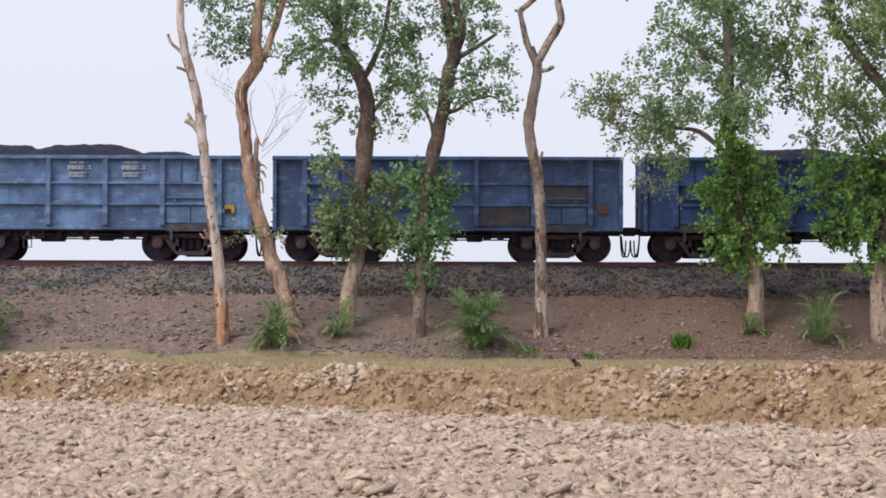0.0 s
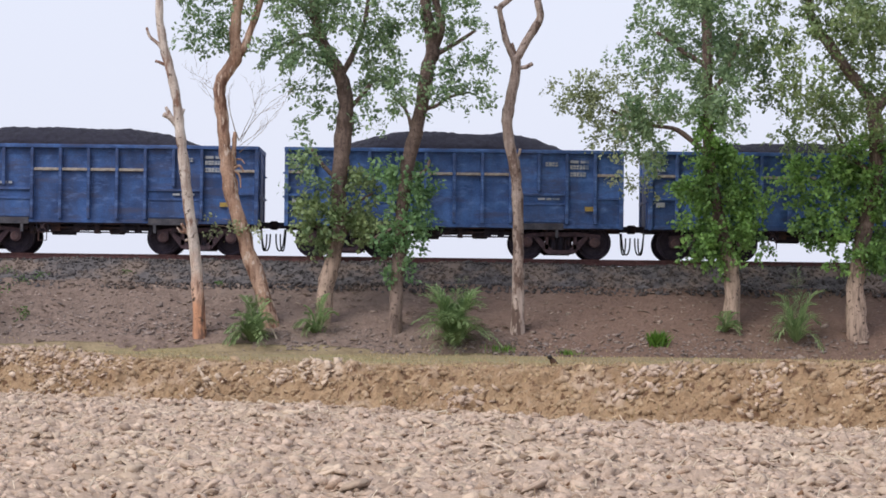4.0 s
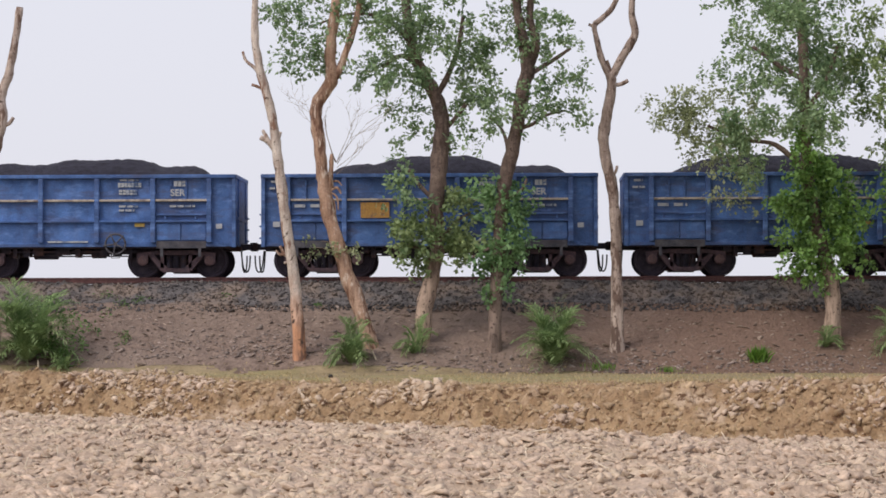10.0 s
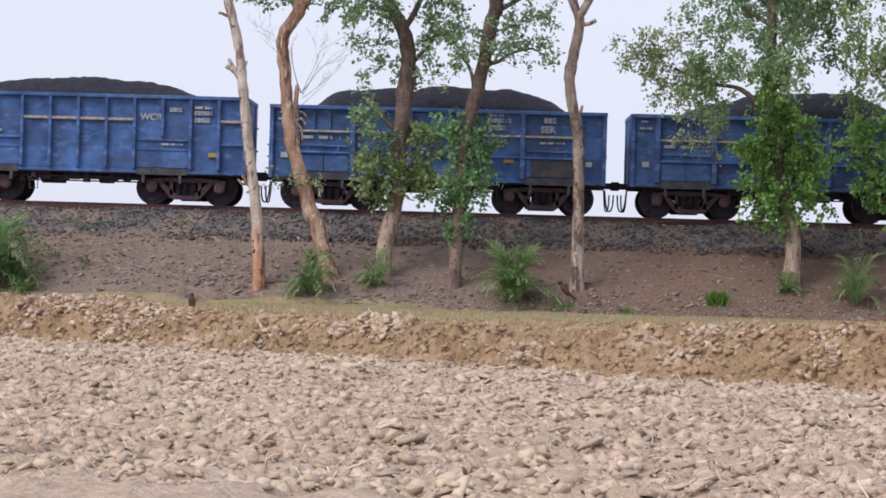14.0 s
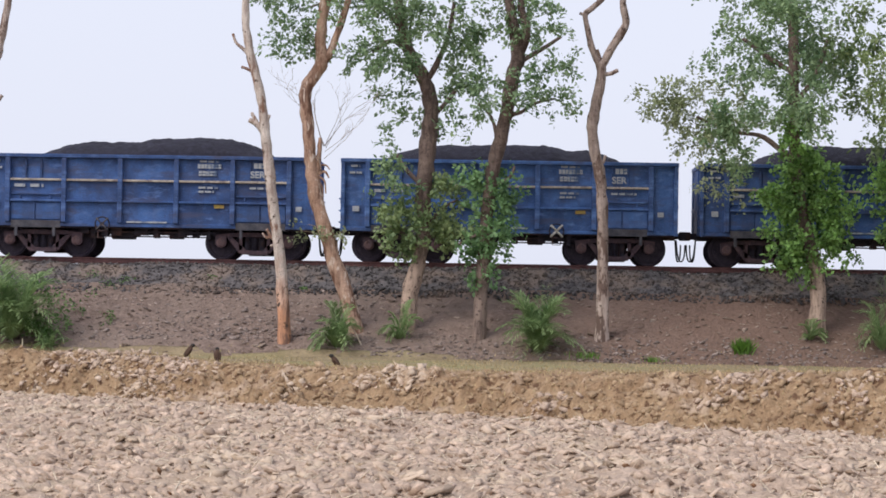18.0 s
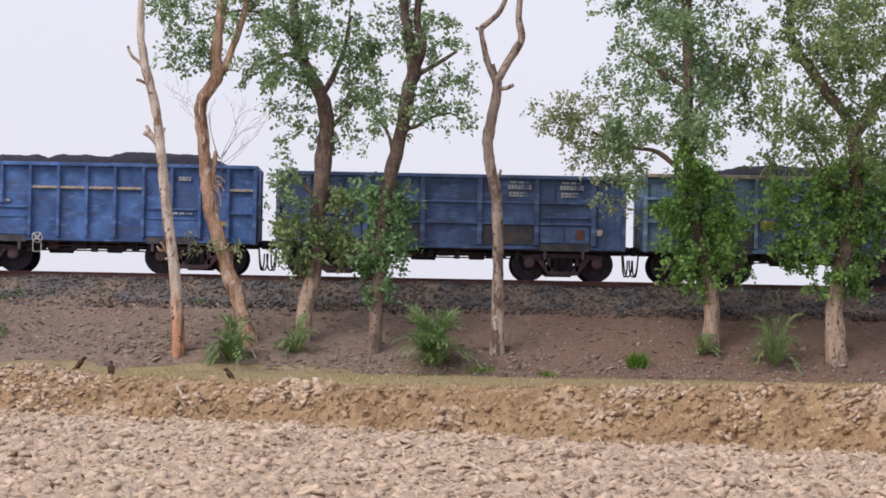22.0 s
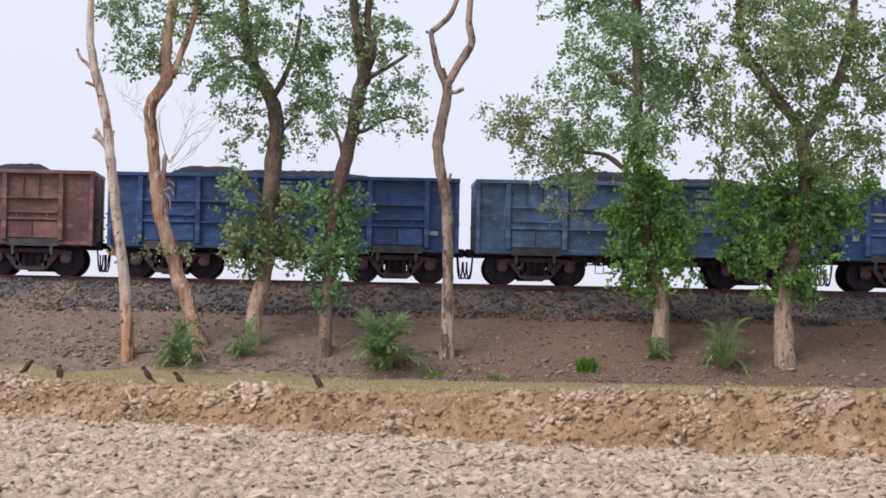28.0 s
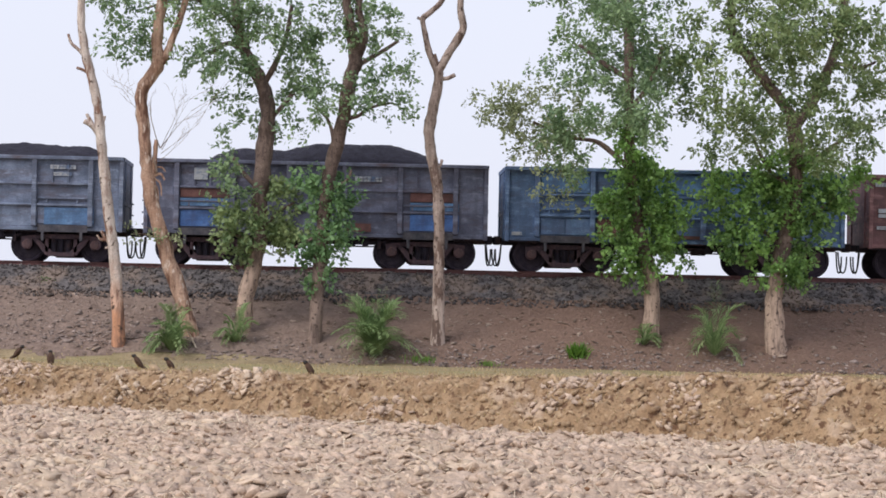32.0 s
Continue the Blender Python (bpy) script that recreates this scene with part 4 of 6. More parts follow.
def brake_gear(length):
    """Reservoir, cylinder and rods that hang under the floor."""
    bm = bmesh.new()
    mid = length / 2
    turned(bm, [(mid - 1.2, 0.05), (mid - 1.15, 0.15), (mid - 0.45, 0.15), (mid - 0.4, 0.05)], 12, "X")
    turned(bm, [(mid + 0.55, 0.05), (mid + 0.58, 0.12), (mid + 1.0, 0.12), (mid + 1.05, 0.05)], 12, "X")
    bmesh.ops.translate(bm, verts=bm.verts[:], vec=(0, -0.85, 0.70))
    for x0, x1, y, z in ((2.9, length - 2.9, -0.95, 0.64), (3.2, mid, -1.1, 0.76), (mid + 0.2, length - 3.1, -1.05, 0.72)):
        box(bm, x0, x1, y - 0.02, y + 0.02, z - 0.02, z + 0.02)
    box(bm, 2.95, length - 2.95, -0.62, -0.50, 0.70, 0.90)
    box(bm, 3.0, length - 3.0, -1.24, -1.20, 0.745, 0.785)
    for x, w, z in ((3.05, 0.25, 0.70), (3.65, 0.2, 0.62), (4.6, 0.14, 0.66), (mid - 0.2, 0.3, 0.68), (mid + 1.25, 0.35, 0.70), (length - 3.6, 0.18, 0.66), (3.3, 0.12, 0.58), (4.0, 0.30, 0.66), (mid + 0.2, 0.16, 0.60), (length - 4.0, 0.22, 0.64), (length - 3.2, 0.10, 0.58)):
        box(bm, x - w / 2, x + w / 2, -1.2, -0.8, z, 0.90)
    return bm


def coupler(end):
    s = end
    bm = solid((min(0, s * 0.38), max(0, s * 0.38), -0.09, 0.09, 0.84, 1.02), bevel=0.015)
    box(bm, min(s * 0.28, s * 0.50), max(s * 0.28, s * 0.50), -0.17, 0.17, 0.80, 1.06, 0.03)
    return bm


def coal_mesh(length, top, mounds, seed):
    xs, ys = np.linspace(0.12, length - 0.12, 130), np.linspace(-1.44, 1.44, 30)
    gx, gy = np.meshgrid(xs, ys, indexing="ij")
    z = np.full_like(gx, -0.16)
    for c, w, h in mounds:
        d = np.abs(gx - c) / (w * 1.42)
        along = np.clip(1.4 * (1 - d ** 1.3), 0, 1)
        along = along * (1.7 - 0.7 * along) * (0.93 + 0.09 * fbm(gx, gy * 0.3, 1.3, seed + 2, 2))
        across = np.clip(1.12 - (np.abs(gy) / 1.5) ** 2, 0, 1)
        z = np.maximum(z, (1.22 * h + 0.16) * along * across - 0.16)
    z += 0.05 * fbm(gx, gy, 0.6, seed) + 0.07 * np.abs(fbm(gx, gy, 0.26, seed + 4, 3))
    z[0], z[-1], z[:, 0], z[:, -1] = -0.3, -0.3, -0.2, -0.2
    return sheet("coal", xs, ys, z + top)


def lettering(text, height):
    cu = bpy.data.curves.new("lettering", "FONT")
    cu.body, cu.size, cu.extrude, cu.offset = text, height * 1.38, 0.003, 0.008
    ob = bpy.data.objects.new("lettering", cu)
    me = bpy.data.meshes.new_from_object(ob)
    bpy.data.objects.remove(ob)
    me.name = "lettering"
    return me


def wagon(kind, colour, label, brake):
    f = FRAMES[kind]
    L, top, posts = f["length"], f["top"], f["posts"]
    body = PAINT[colour]
    w = thing("coal_wagon", label, "freight wagon", "wagons of the coal train")
    turn = pose(L, 0, 0, 0, 0, 180)
    K = (kind,)
    for n, m in enumerate((None, turn)):
        bit("side_wall", (*K, n), lambda: plate(0.04, L - 0.04, 0.93, top - 0.05, -1.50, 50 + n), body, w, m)
        bit("top_rim", K, lambda: solid((-0.005, L + 0.005, -1.65, -1.42, top - 0.11, top), bevel=0.012), M["cream_rail"] if colour == "grey" and kind == "narrow_post" else body, w, m)
        bit("sill", K, lambda: solid((0.02, L - 0.02, -1.545, -1.44, 0.90, 1.00), bevel=0.01), body, w, m)
        for k, x in enumerate(posts, 1):
            low = 1.02 if k not in f["short"] else 1.98
            half = 0.075 if kind != "narrow_post" else 0.05
            bit("post", (*K, low), lambda: solid((-half, half, -1.64, -1.49, low, top - 0.10), bevel=0.02), body, w, (m or Matrix()) @ pose(x, 0, 0))
        for x in (0.05, L - 0.05):
            bit("corner_post", K, lambda: solid((-0.06, 0.06, -1.62, -1.44, 0.88, top - 0.10), bevel=0.012), body, w, (m or Matrix()) @ pose(x, 0, 0))
        if kind == "narrow_post":
            cream = body if colour == "grey" else M["cream_rail"]
            bays = [(0, 1), (11, 12)] + [(a, a + 1) for a in range(4, 8)]
            for a, b in bays:
                bit("side_rail", (*K, b - a), lambda: solid((0.05, 0.786, -1.61, -1.49, 2.44, 2.52), bevel=0.01), cream, w, (m or Matrix()) @ pose(a * 0.836, 0, 0))
            for a in (2, 8):
                bit("door", K, lambda: solid((0.06, 1.612, -1.545, -1.49, 1.07, 1.60), (0.05, 1.622, -1.575, -1.50, 1.86, 1.93), (0.05, 1.622, -1.575, -1.50, 1.58, 1.64), bevel=0.008), body, w, (m or Matrix()) @ pose(a * 0.836, 0, 0))
                bit("door_sill", K, lambda: solid((0.1, 1.58, -1.56, -1.48, 0.86, 1.05), (0.25, 0.33, -1.56, -1.48, 0.62, 0.88), (1.34, 1.42, -1.56, -1.48, 0.62, 0.88)), M["worn_sill"], w, (m or Matrix()) @ pose(a * 0.836, 0, 0))
            for a in (0, 11):
                bit("end_rail", K, lambda: solid((0.05, 0.786, -1.60, -1.49, 1.76, 1.83), bevel=0.01), body, w, (m or Matrix()) @ pose(a * 0.836, 0, 0))
        else:
            line = M["cream_rail"] if kind == "cream_line" else body
            bit("side_rail", (*K, 2), lambda: solid((posts[0], posts[-1], -1.615, -1.49, 2.25, 2.315), bevel=0.01), line, w, m)
            bit("side_rail", (*K, 1), lambda: solid((posts[0], posts[-1], -1.615, -1.49, 1.625, 1.69), bevel=0.01), body, w, m)
            for a in (posts[0], posts[4]):
                bit("door", K, lambda: solid((0.10, 0.815, -1.545, -1.49, 1.10, 1.60), (0.845, 1.58, -1.545, -1.49, 1.10, 1.60), (0.08, 1.60, -1.585, -1.49, 1.83, 1.88), (0.34, 0.39, -1.575, -1.49, 1.72, 1.82), (1.24, 1.29, -1.575, -1.49, 1.72, 1.82), (0.95, 1.01, -1.555, -1.49, 2.32, 2.92), (0.50, 0.55, -1.555, -1.49, 2.32, 2.92), bevel=0.008), body, w, (m or Matrix()) @ pose(a, 0, 0))
                bit("door_sill", K, lambda: solid((0.10, 1.58, -1.555, -1.48, 0.86, 1.07), (0.22, 0.30, -1.56, -1.48, 0.60, 0.90), (1.35, 1.43, -1.56, -1.48, 0.60, 0.90)), M["worn_sill"], w, (m or Matrix()) @ pose(a, 0, 0))
    for x, m in ((0.0, None), (L, turn)):
        bit("end_wall", K, lambda: solid((0.0, 0.06, -1.44, 1.44, 0.93, top - 0.06), (-0.03, 0.0, -1.0, -0.88, 0.95, top - 0.1), (-0.03, 0.0, 0.88, 1.0, 0.95, top - 0.1), (-0.03, 0.0, -1.44, 1.44, 1.7, 1.8), (-0.025, 0.03, -1.58, 1.58, top - 0.12, top - 0.005)), body, w, m)
        bit("coupler", (x > 0,), lambda: coupler(1 if x else -1), M["steel"], w, pose(x, 0, 0))
        for y, r in ((-0.45, 1), (-0.25, 0.62)):
            bit("brake_hose", (r, x > 0), lambda: hose(r if x else -r), M["hose"], w, pose(x, y, 0))
        for z in (1.15, 1.5, 1.85) if kind != "narrow_post" else (1.75, 2.45):
            bit("rung", (kind,), lambda: solid((-0.065, 0.0, -1.57, -1.25, -0.02, 0.02)), body, w, (m or Matrix()) @ pose(0, 0, z))
    bit("underframe", K, lambda: underframe(L), M["steel"], w)
    bit("brake_gear", K, lambda: brake_gear(L), M["steel"], w)
    at, style = brake
    r, count, thick, rim, spoke, words = WHEEL_STYLES[style]
    wheel = part("hand_wheel", shared(("hand_wheel", style), lambda: hand_wheel(r)), M[rim], w, "", pose(at, -1.70, 0.98) if style != "dark" else pose(at, -1.42, 0.78))
    part("spokes", shared(("spokes", style), lambda: wheel_spokes(r, count, thick)), M[spoke], wheel, words)
    wheels = []
    for x in (1.82, L - 1.82):
        b = part("bogie", shared(("bolster",), lambda: solid((-0.30, 0.30, -1.12, 1.12, 0.27, 0.80), (-0.9, 0.9, -0.12, 0.12, 0.55, 0.70), bevel=0.02)), M["steel"], w, "", pose(x, 0, 0))
        for y in (-1.16, 1.16):
            part("side_frame", shared(("side_frame",), side_frame), M["bogie"], b, "", pose(0, y, 0))
            part("spring_nest", shared(("spring_nest",), spring_nest), M["steel"], b, "", pose(0, y, 0))
        for dx in (-1.0, 1.0):
            wheels.append((part("wheelset", shared(("wheelset",), wheelset), M["wheel"], b, "", pose(dx, 0, WHEEL_R)), dx))
        for y in (-1.16, 1.16):
            for dx in (-1.0, 1.0):
                part("axle_box", shared(("axle_box",), axle_box), M["axle_cap"], b, "round rusty axle-box cover", pose(dx, y, WHEEL_R, 0, 0, 0 if y < 0 else 180))
    return w, wheels


def bar_row(width, height):
    """A line of unreadable lettering: short bars of a letter's size."""
    rng = random.Random(int(width * 100) + int(height * 1000))
    bm, x, step = bmesh.new(), 0.0, height * 0.72
    while x + 0.3 * step < width:
        word = height < 0.1  # small print runs together into words
        end = min(x + step * (rng.uniform(3.0, 5.0) if word else rng.uniform(0.75, 1.0)), width)
        if word or rng.random() < 0.5:
            box(bm, x, end, -0.004, 0.05, 0, height)
        else:  # a worn letter, its middle gone
            box(bm, x, end, -0.004, 0.05, 0, height * 0.42)
            box(bm, x, end, -0.004, 0.05, height * 0.58, height)
        x = end + height * (0.7 if word else 0.14)
    return bm


def marks(w, kind, items):
    """Painted panels and lettering on the side: (material, x0, x1, z0, z1), rows of bars, or text."""
    y = -1.556
    for it in items:
        if it[0] == "text":
            part("lettering", shared(("lettering", it[1]), lambda: lettering(it[1], 0.20)), M["white_mark"], w, "faded white letters", pose(it[2], y, it[3], 90, 0, 0))
            continue
        what, x0, x1, z0, z1 = it
        wide, tall = round(x1 - x0, 2), round(z1 - z0, 2)
        if what == "row":
            part("marking", shared(("row", wide, tall), lambda: bar_row(wide, tall)), M["white_mark"], w, "faded white lettering worn to bars", pose(x0, y, z0))
        else:
            big = what not in ("white_mark", "yellow_mark") and tall > 0.3
            part("painted_panel" if big else "marking", shared(("marking", what, wide, tall), lambda: solid((0, wide, -0.004, 0.05, 0, tall))), PAINT[what] if what in PAINT else M[what], w, "", pose(x0, y, z0))


def owner_rows(x):
    """A thin heading over two lines of large figures."""
    return [("row", x + 0.06, x + 0.62, 2.86, 2.92), ("row", x, x + 0.74, 2.68, 2.81), ("row", x + 0.03, x + 0.60, 2.46, 2.60)]


CARDS = [("white_mark", 0.34, 0.54, 1.48, 1.64), ("white_mark", 9.38, 9.56, 1.44, 1.58)]
LINE = owner_rows(6.45) + [("row", 6.48, 7.05, 2.08, 2.14), ("row", 6.48, 6.95, 1.96, 2.02), ("row", 8.12, 8.46, 2.70, 2.86), ("text", "SER", 8.02, 2.42), ("row", 8.0, 8.75, 2.08, 2.14),
                          ("row", 0.98, 1.36, 2.06, 2.15), ("row", 1.46, 1.85, 2.06, 2.15), ("row", 0.28, 0.54, 2.80, 2.86), ("row", 0.24, 0.60, 2.60, 2.66), ("white_mark", 4.35, 5.55, 1.03, 1.08), ("yellow_mark", 6.95, 7.25, 1.50, 1.60)] + CARDS
POST = [("row", 8.45, 9.0, 2.84, 2.92), ("row", 8.45, 9.0, 2.66, 2.78), ("row", 8.45, 8.95, 2.44, 2.57), ("row", 7.72, 8.1, 2.74, 2.86), ("row", 7.5, 8.15, 1.74, 1.80), ("yellow_mark", 8.9, 9.15, 1.42, 1.55),
        ("row", 1.85, 2.2, 2.04, 2.11), ("row", 2.35, 2.75, 2.04, 2.11), ("white_mark", 0.22, 0.48, 1.56, 1.70), ("row", 0.2, 0.55, 2.84, 2.92), ("row", 0.24, 0.5, 2.62, 2.70)]
OLD = owner_rows(4.9) + owner_rows(6.5) + [("white_mark", 9.5, 9.75, 1.4, 1.52)]
TRAIN = [  # near end at the start, build, colour, coal mounds, markings, brake wheel
    (5.95, "plain", "deep", [(4.3, 1.8, 0.28)], OLD, (3.70, "dark")),
    (-5.04, "plain", "navy", [], [("dark_patch", 6.1, 7.6, 1.04, 1.62), ("dark_patch", 7.8, 9.3, 1.72, 2.2), ("rust_patch", 9.62, 9.9, 1.42, 1.66)], (3.70, "dark")),
    (-16.03, "plain", "slate", [(3.0, 0.85, 0.33), (5.2, 1.6, 0.33), (7.7, 0.8, 0.16)], OLD + [("yellow_mark", 9.55, 9.85, 1.4, 1.65)], (3.70, "dark")),
    (-26.73, "narrow_post", "blue", [(4.4, 2.2, 0.30), (7.6, 0.9, 0.22)], POST + [("text", "ECOR", 7.62, 2.52), ("pale_mark", 9.3, 9.52, 1.5, 1.68)], (3.70, "dark")),
    (-37.52, "narrow_post", "blue", [(5.0, 2.6, 0.50)], POST, (3.65, "small")),
    (-48.34, "narrow_post", "deep", [(4.5, 2.9, 0.50)], POST, (3.65, "dark")),
    (-59.12, "narrow_post", "blue", [(5.0, 2.8, 0.50)], POST, (3.80, "small")),
    (-69.93, "cream_line", "blue", [(4.6, 2.5, 0.55), (7.0, 0.9, 0.22)], LINE, (6.40, "dim")),
    (-80.58, "cream_line", "blue", [(4.9, 2.7, 0.52)], LINE, (6.35, "dim")),
    (-91.35, "cream_line", "blue", [(3.2, 1.1, 0.30), (5.2, 1.8, 0.52), (8.0, 0.9, 0.26)], LINE + [("orange_mark", 2.95, 3.8, 1.74, 2.2)], (6.40, "cross")),
    (-102.09, "cream_line", "blue", [(3.4, 1.1, 0.34), (5.8, 1.8, 0.46), (8.1, 0.8, 0.28)], LINE, (6.40, "ring")),
    (-112.81, "cream_line", "blue", [(3.0, 1.1, 0.36), (5.3, 2.2, 0.72), (8.3, 1.1, 0.32)], LINE, (3.70, "cross")),
    (-123.52, "cream_line", "blue", [(3.1, 1.4, 0.52), (6.0, 2.1, 0.62)], LINE + [("dark_patch", 7.75, 9.1, 1.1, 1.6)], (6.40, "cross")),
    (-134.23, "narrow_post", "blue", [(5.0, 2.7, 0.45)], POST + [("text", "WCR", 6.85, 2.48)], (3.70, "dark")),
    (-144.96, "cream_line", "deep", [(4.8, 2.5, 0.58)], LINE, (3.70, "dark")),
    (-155.59, "cream_line", "blue", [(4.4, 2.5, 0.46), (6.6, 1.4, 0.32)], LINE, (6.40, "cross")),
    # a blue wagon in the deep tone, which paints the trees' shade on it
    (-166.32, "cream_line", "deep", [(4.0, 1.9, 0.40), (6.2, 1.9, 0.50)], LINE, (3.65, "dim")),
    (-177.00, "narrow_post", "grey", [(5.2, 2.8, 0.32)], [("dark_patch", 1.76, 3.30, 1.10, 1.56), ("dark_patch", 1.76, 3.30, 1.65, 1.92), ("dark_patch", 6.82, 8.36, 1.10, 1.56), ("dark_patch", 6.82, 8.36, 1.65, 1.92), ("yellow_mark", 3.47, 3.95, 1.62, 1.88), ("white_mark", 0.2, 0.6, 2.0, 2.2), ("rust_patch", 5.9, 6.4, 1.5, 1.85)], (6.30, "small")),
    (-187.90, "plain", "navy", [], owner_rows(6.85) + owner_rows(8.4) + [("pale_mark", 9.42, 9.68, 1.34, 1.52), ("rust_patch", 8.88, 9.14, 1.2, 1.5), ("yellow_mark", 1.55, 1.82, 1.88, 2.08), ("dark_patch", 2.75, 4.22, 1.04, 1.60), ("dark_patch", 2.75, 4.22, 1.72, 2.22), ("dark_patch", 6.13, 7.6, 1.04, 1.60)], (3.70, "dark")),
    (-198.52, "narrow_post", "blue", [(2.9, 0.85, 0.25), (4.7, 1.1, 0.25), (7.1, 1.6, 0.36)], POST, (3.60, "small")),
    (-209.14, "cream_line", "blue", [(3.5, 1.1, 0.22), (5.0, 1.1, 0.34), (7.0, 1.3, 0.28)], LINE, (6.40, "ring")),
    (-219.82, "cream_line", "blue", [(3.5, 1.3, 0.26), (6.0, 1.5, 0.36)], LINE, (3.70, "dark")),
    (-230.73, "plain", "slate", [(4.0, 1.8, 0.28), (6.9, 1.2, 0.18)], OLD + [("text", "SER", 6.6, 2.36), ("rust_patch", 8.0, 9.3, 1.1, 1.6)], (3.70, "dark")),
    (-241.61, "plain", "deep", [(2.9, 1.0, 0.24), (5.4, 2.2, 0.16)], OLD, (3.60, "dark")),
    (-252.20, "plain_short", "brown", [(3.0, 0.9, 0.27), (5.4, 1.4, 0.16), (7.9, 0.7, 0.20)], [("row", 0.18, 0.62, 2.74, 2.86), ("white_mark", 0.28, 0.60, 1.96, 2.08), ("white_mark", 0.28, 0.60, 1.82, 1.92), ("row", 0.24, 0.58, 1.46, 1.56), ("row", 1.45, 2.05, 2.70, 2.80), ("row", 1.55, 2.1, 2.48, 2.58)], (3.70, "dark")),
    (-263.09, "plain_short", "slate", [], [("azure", 1.05, 2.5, 2.36, 2.92), ("azure", 4.45, 5.9, 2.36, 2.92), ("azure", 4.45, 5.9, 1.75, 2.2), ("azure", 6.15, 7.6, 2.36, 2.92), ("rust_patch", 2.75, 4.25, 1.06, 1.60), ("rust_patch", 2.75, 4.25, 1.74, 1.92), ("rust_patch", 4.45, 5.9, 1.04, 1.14), ("white_mark", 0.2, 0.5, 1.06, 1.16)], (3.70, "dark")),
    (-273.77, "plain_short", "dusk", [(6.1, 2.1, 0.52), (3.6, 1.4, 0.36)], [("rust_patch", 1.05, 2.5, 1.98, 2.24), ("azure", 1.05, 2.5, 1.72, 1.95), ("blue", 1.05, 2.5, 1.12, 1.60), ("rust_patch", 7.85, 9.3, 1.98, 2.24), ("azure", 7.85, 9.3, 1.72, 1.95), ("blue", 7.85, 9.3, 1.12, 1.60), ("white_mark", 1.45, 1.85, 2.5, 2.85), ("rust_patch", 5.9, 6.7, 1.06, 1.3), ("row", 6.2, 7.0, 2.55, 2.7)], (3.70, "dark")),
    (-284.55, "plain_short", "ash", [(7.2, 1.3, 0.36), (8.6, 0.7, 0.30), (4.0, 1.6, 0.35)], [("row", 8.0, 8.75, 2.72, 2.84), ("row", 8.1, 8.65, 2.52, 2.62), ("azure", 7.85, 9.3, 1.08, 1.58)], (6.40, "dark")),
]
COLOUR_WORDS = {"blue": "bright blue", "deep": "dark blue", "slate": "slate blue", "navy": "dark navy", "grey": "faded grey-blue", "ash": "ash-grey", "dusk": "dusky blue-grey", "brown": "red-brown"}
BUILD_WORDS = {"cream_line": "with cream side line", "plain": "with plain ribbed sides", "plain_short": "with plain ribbed sides", "narrow_post": "with close side posts"}
MOVING = []


def build_train():
    for n, (x, kind, colour, mounds, items, brake) in enumerate(TRAIN):
        full = "heaped with coal" if mounds else "filled below the rim"
        w, wheels = wagon(kind, colour, f"{COLOUR_WORDS[colour]} open wagon {BUILD_WORDS[kind]}, {full}", brake)
        marks(w, kind, items)
        f = FRAMES[kind]
        heap = part("coal", coal_mesh(f["length"], f["top"], mounds, 100 + n * 7), M["coal"])
        tagged(heap, "black coal heaped above the wagon's rim" if mounds else "black coal lying below the wagon's rim", "coal", "coal loads")
        MOVING.append((w, heap, x, wheels))


build_train()

# ---- trees and plants ----
def limbs(bm, tree_y, lines, lean=0.0, sides=9, rough=0.22, seed=1):
    rng = random.Random(seed)
    for k, line in enumerate(lines):
        away = rng.uniform(-0.5, 0.5) if k else 0.0
        x0 = line[0][0]
        tube(bm, [(Vector((x, tree_y + away * min(abs(x - x0), 1.5) + (0 if k else 0.0), z)), r) for x, z, r in line], sides if k == 0 else 7, 5, rough)
    return bm


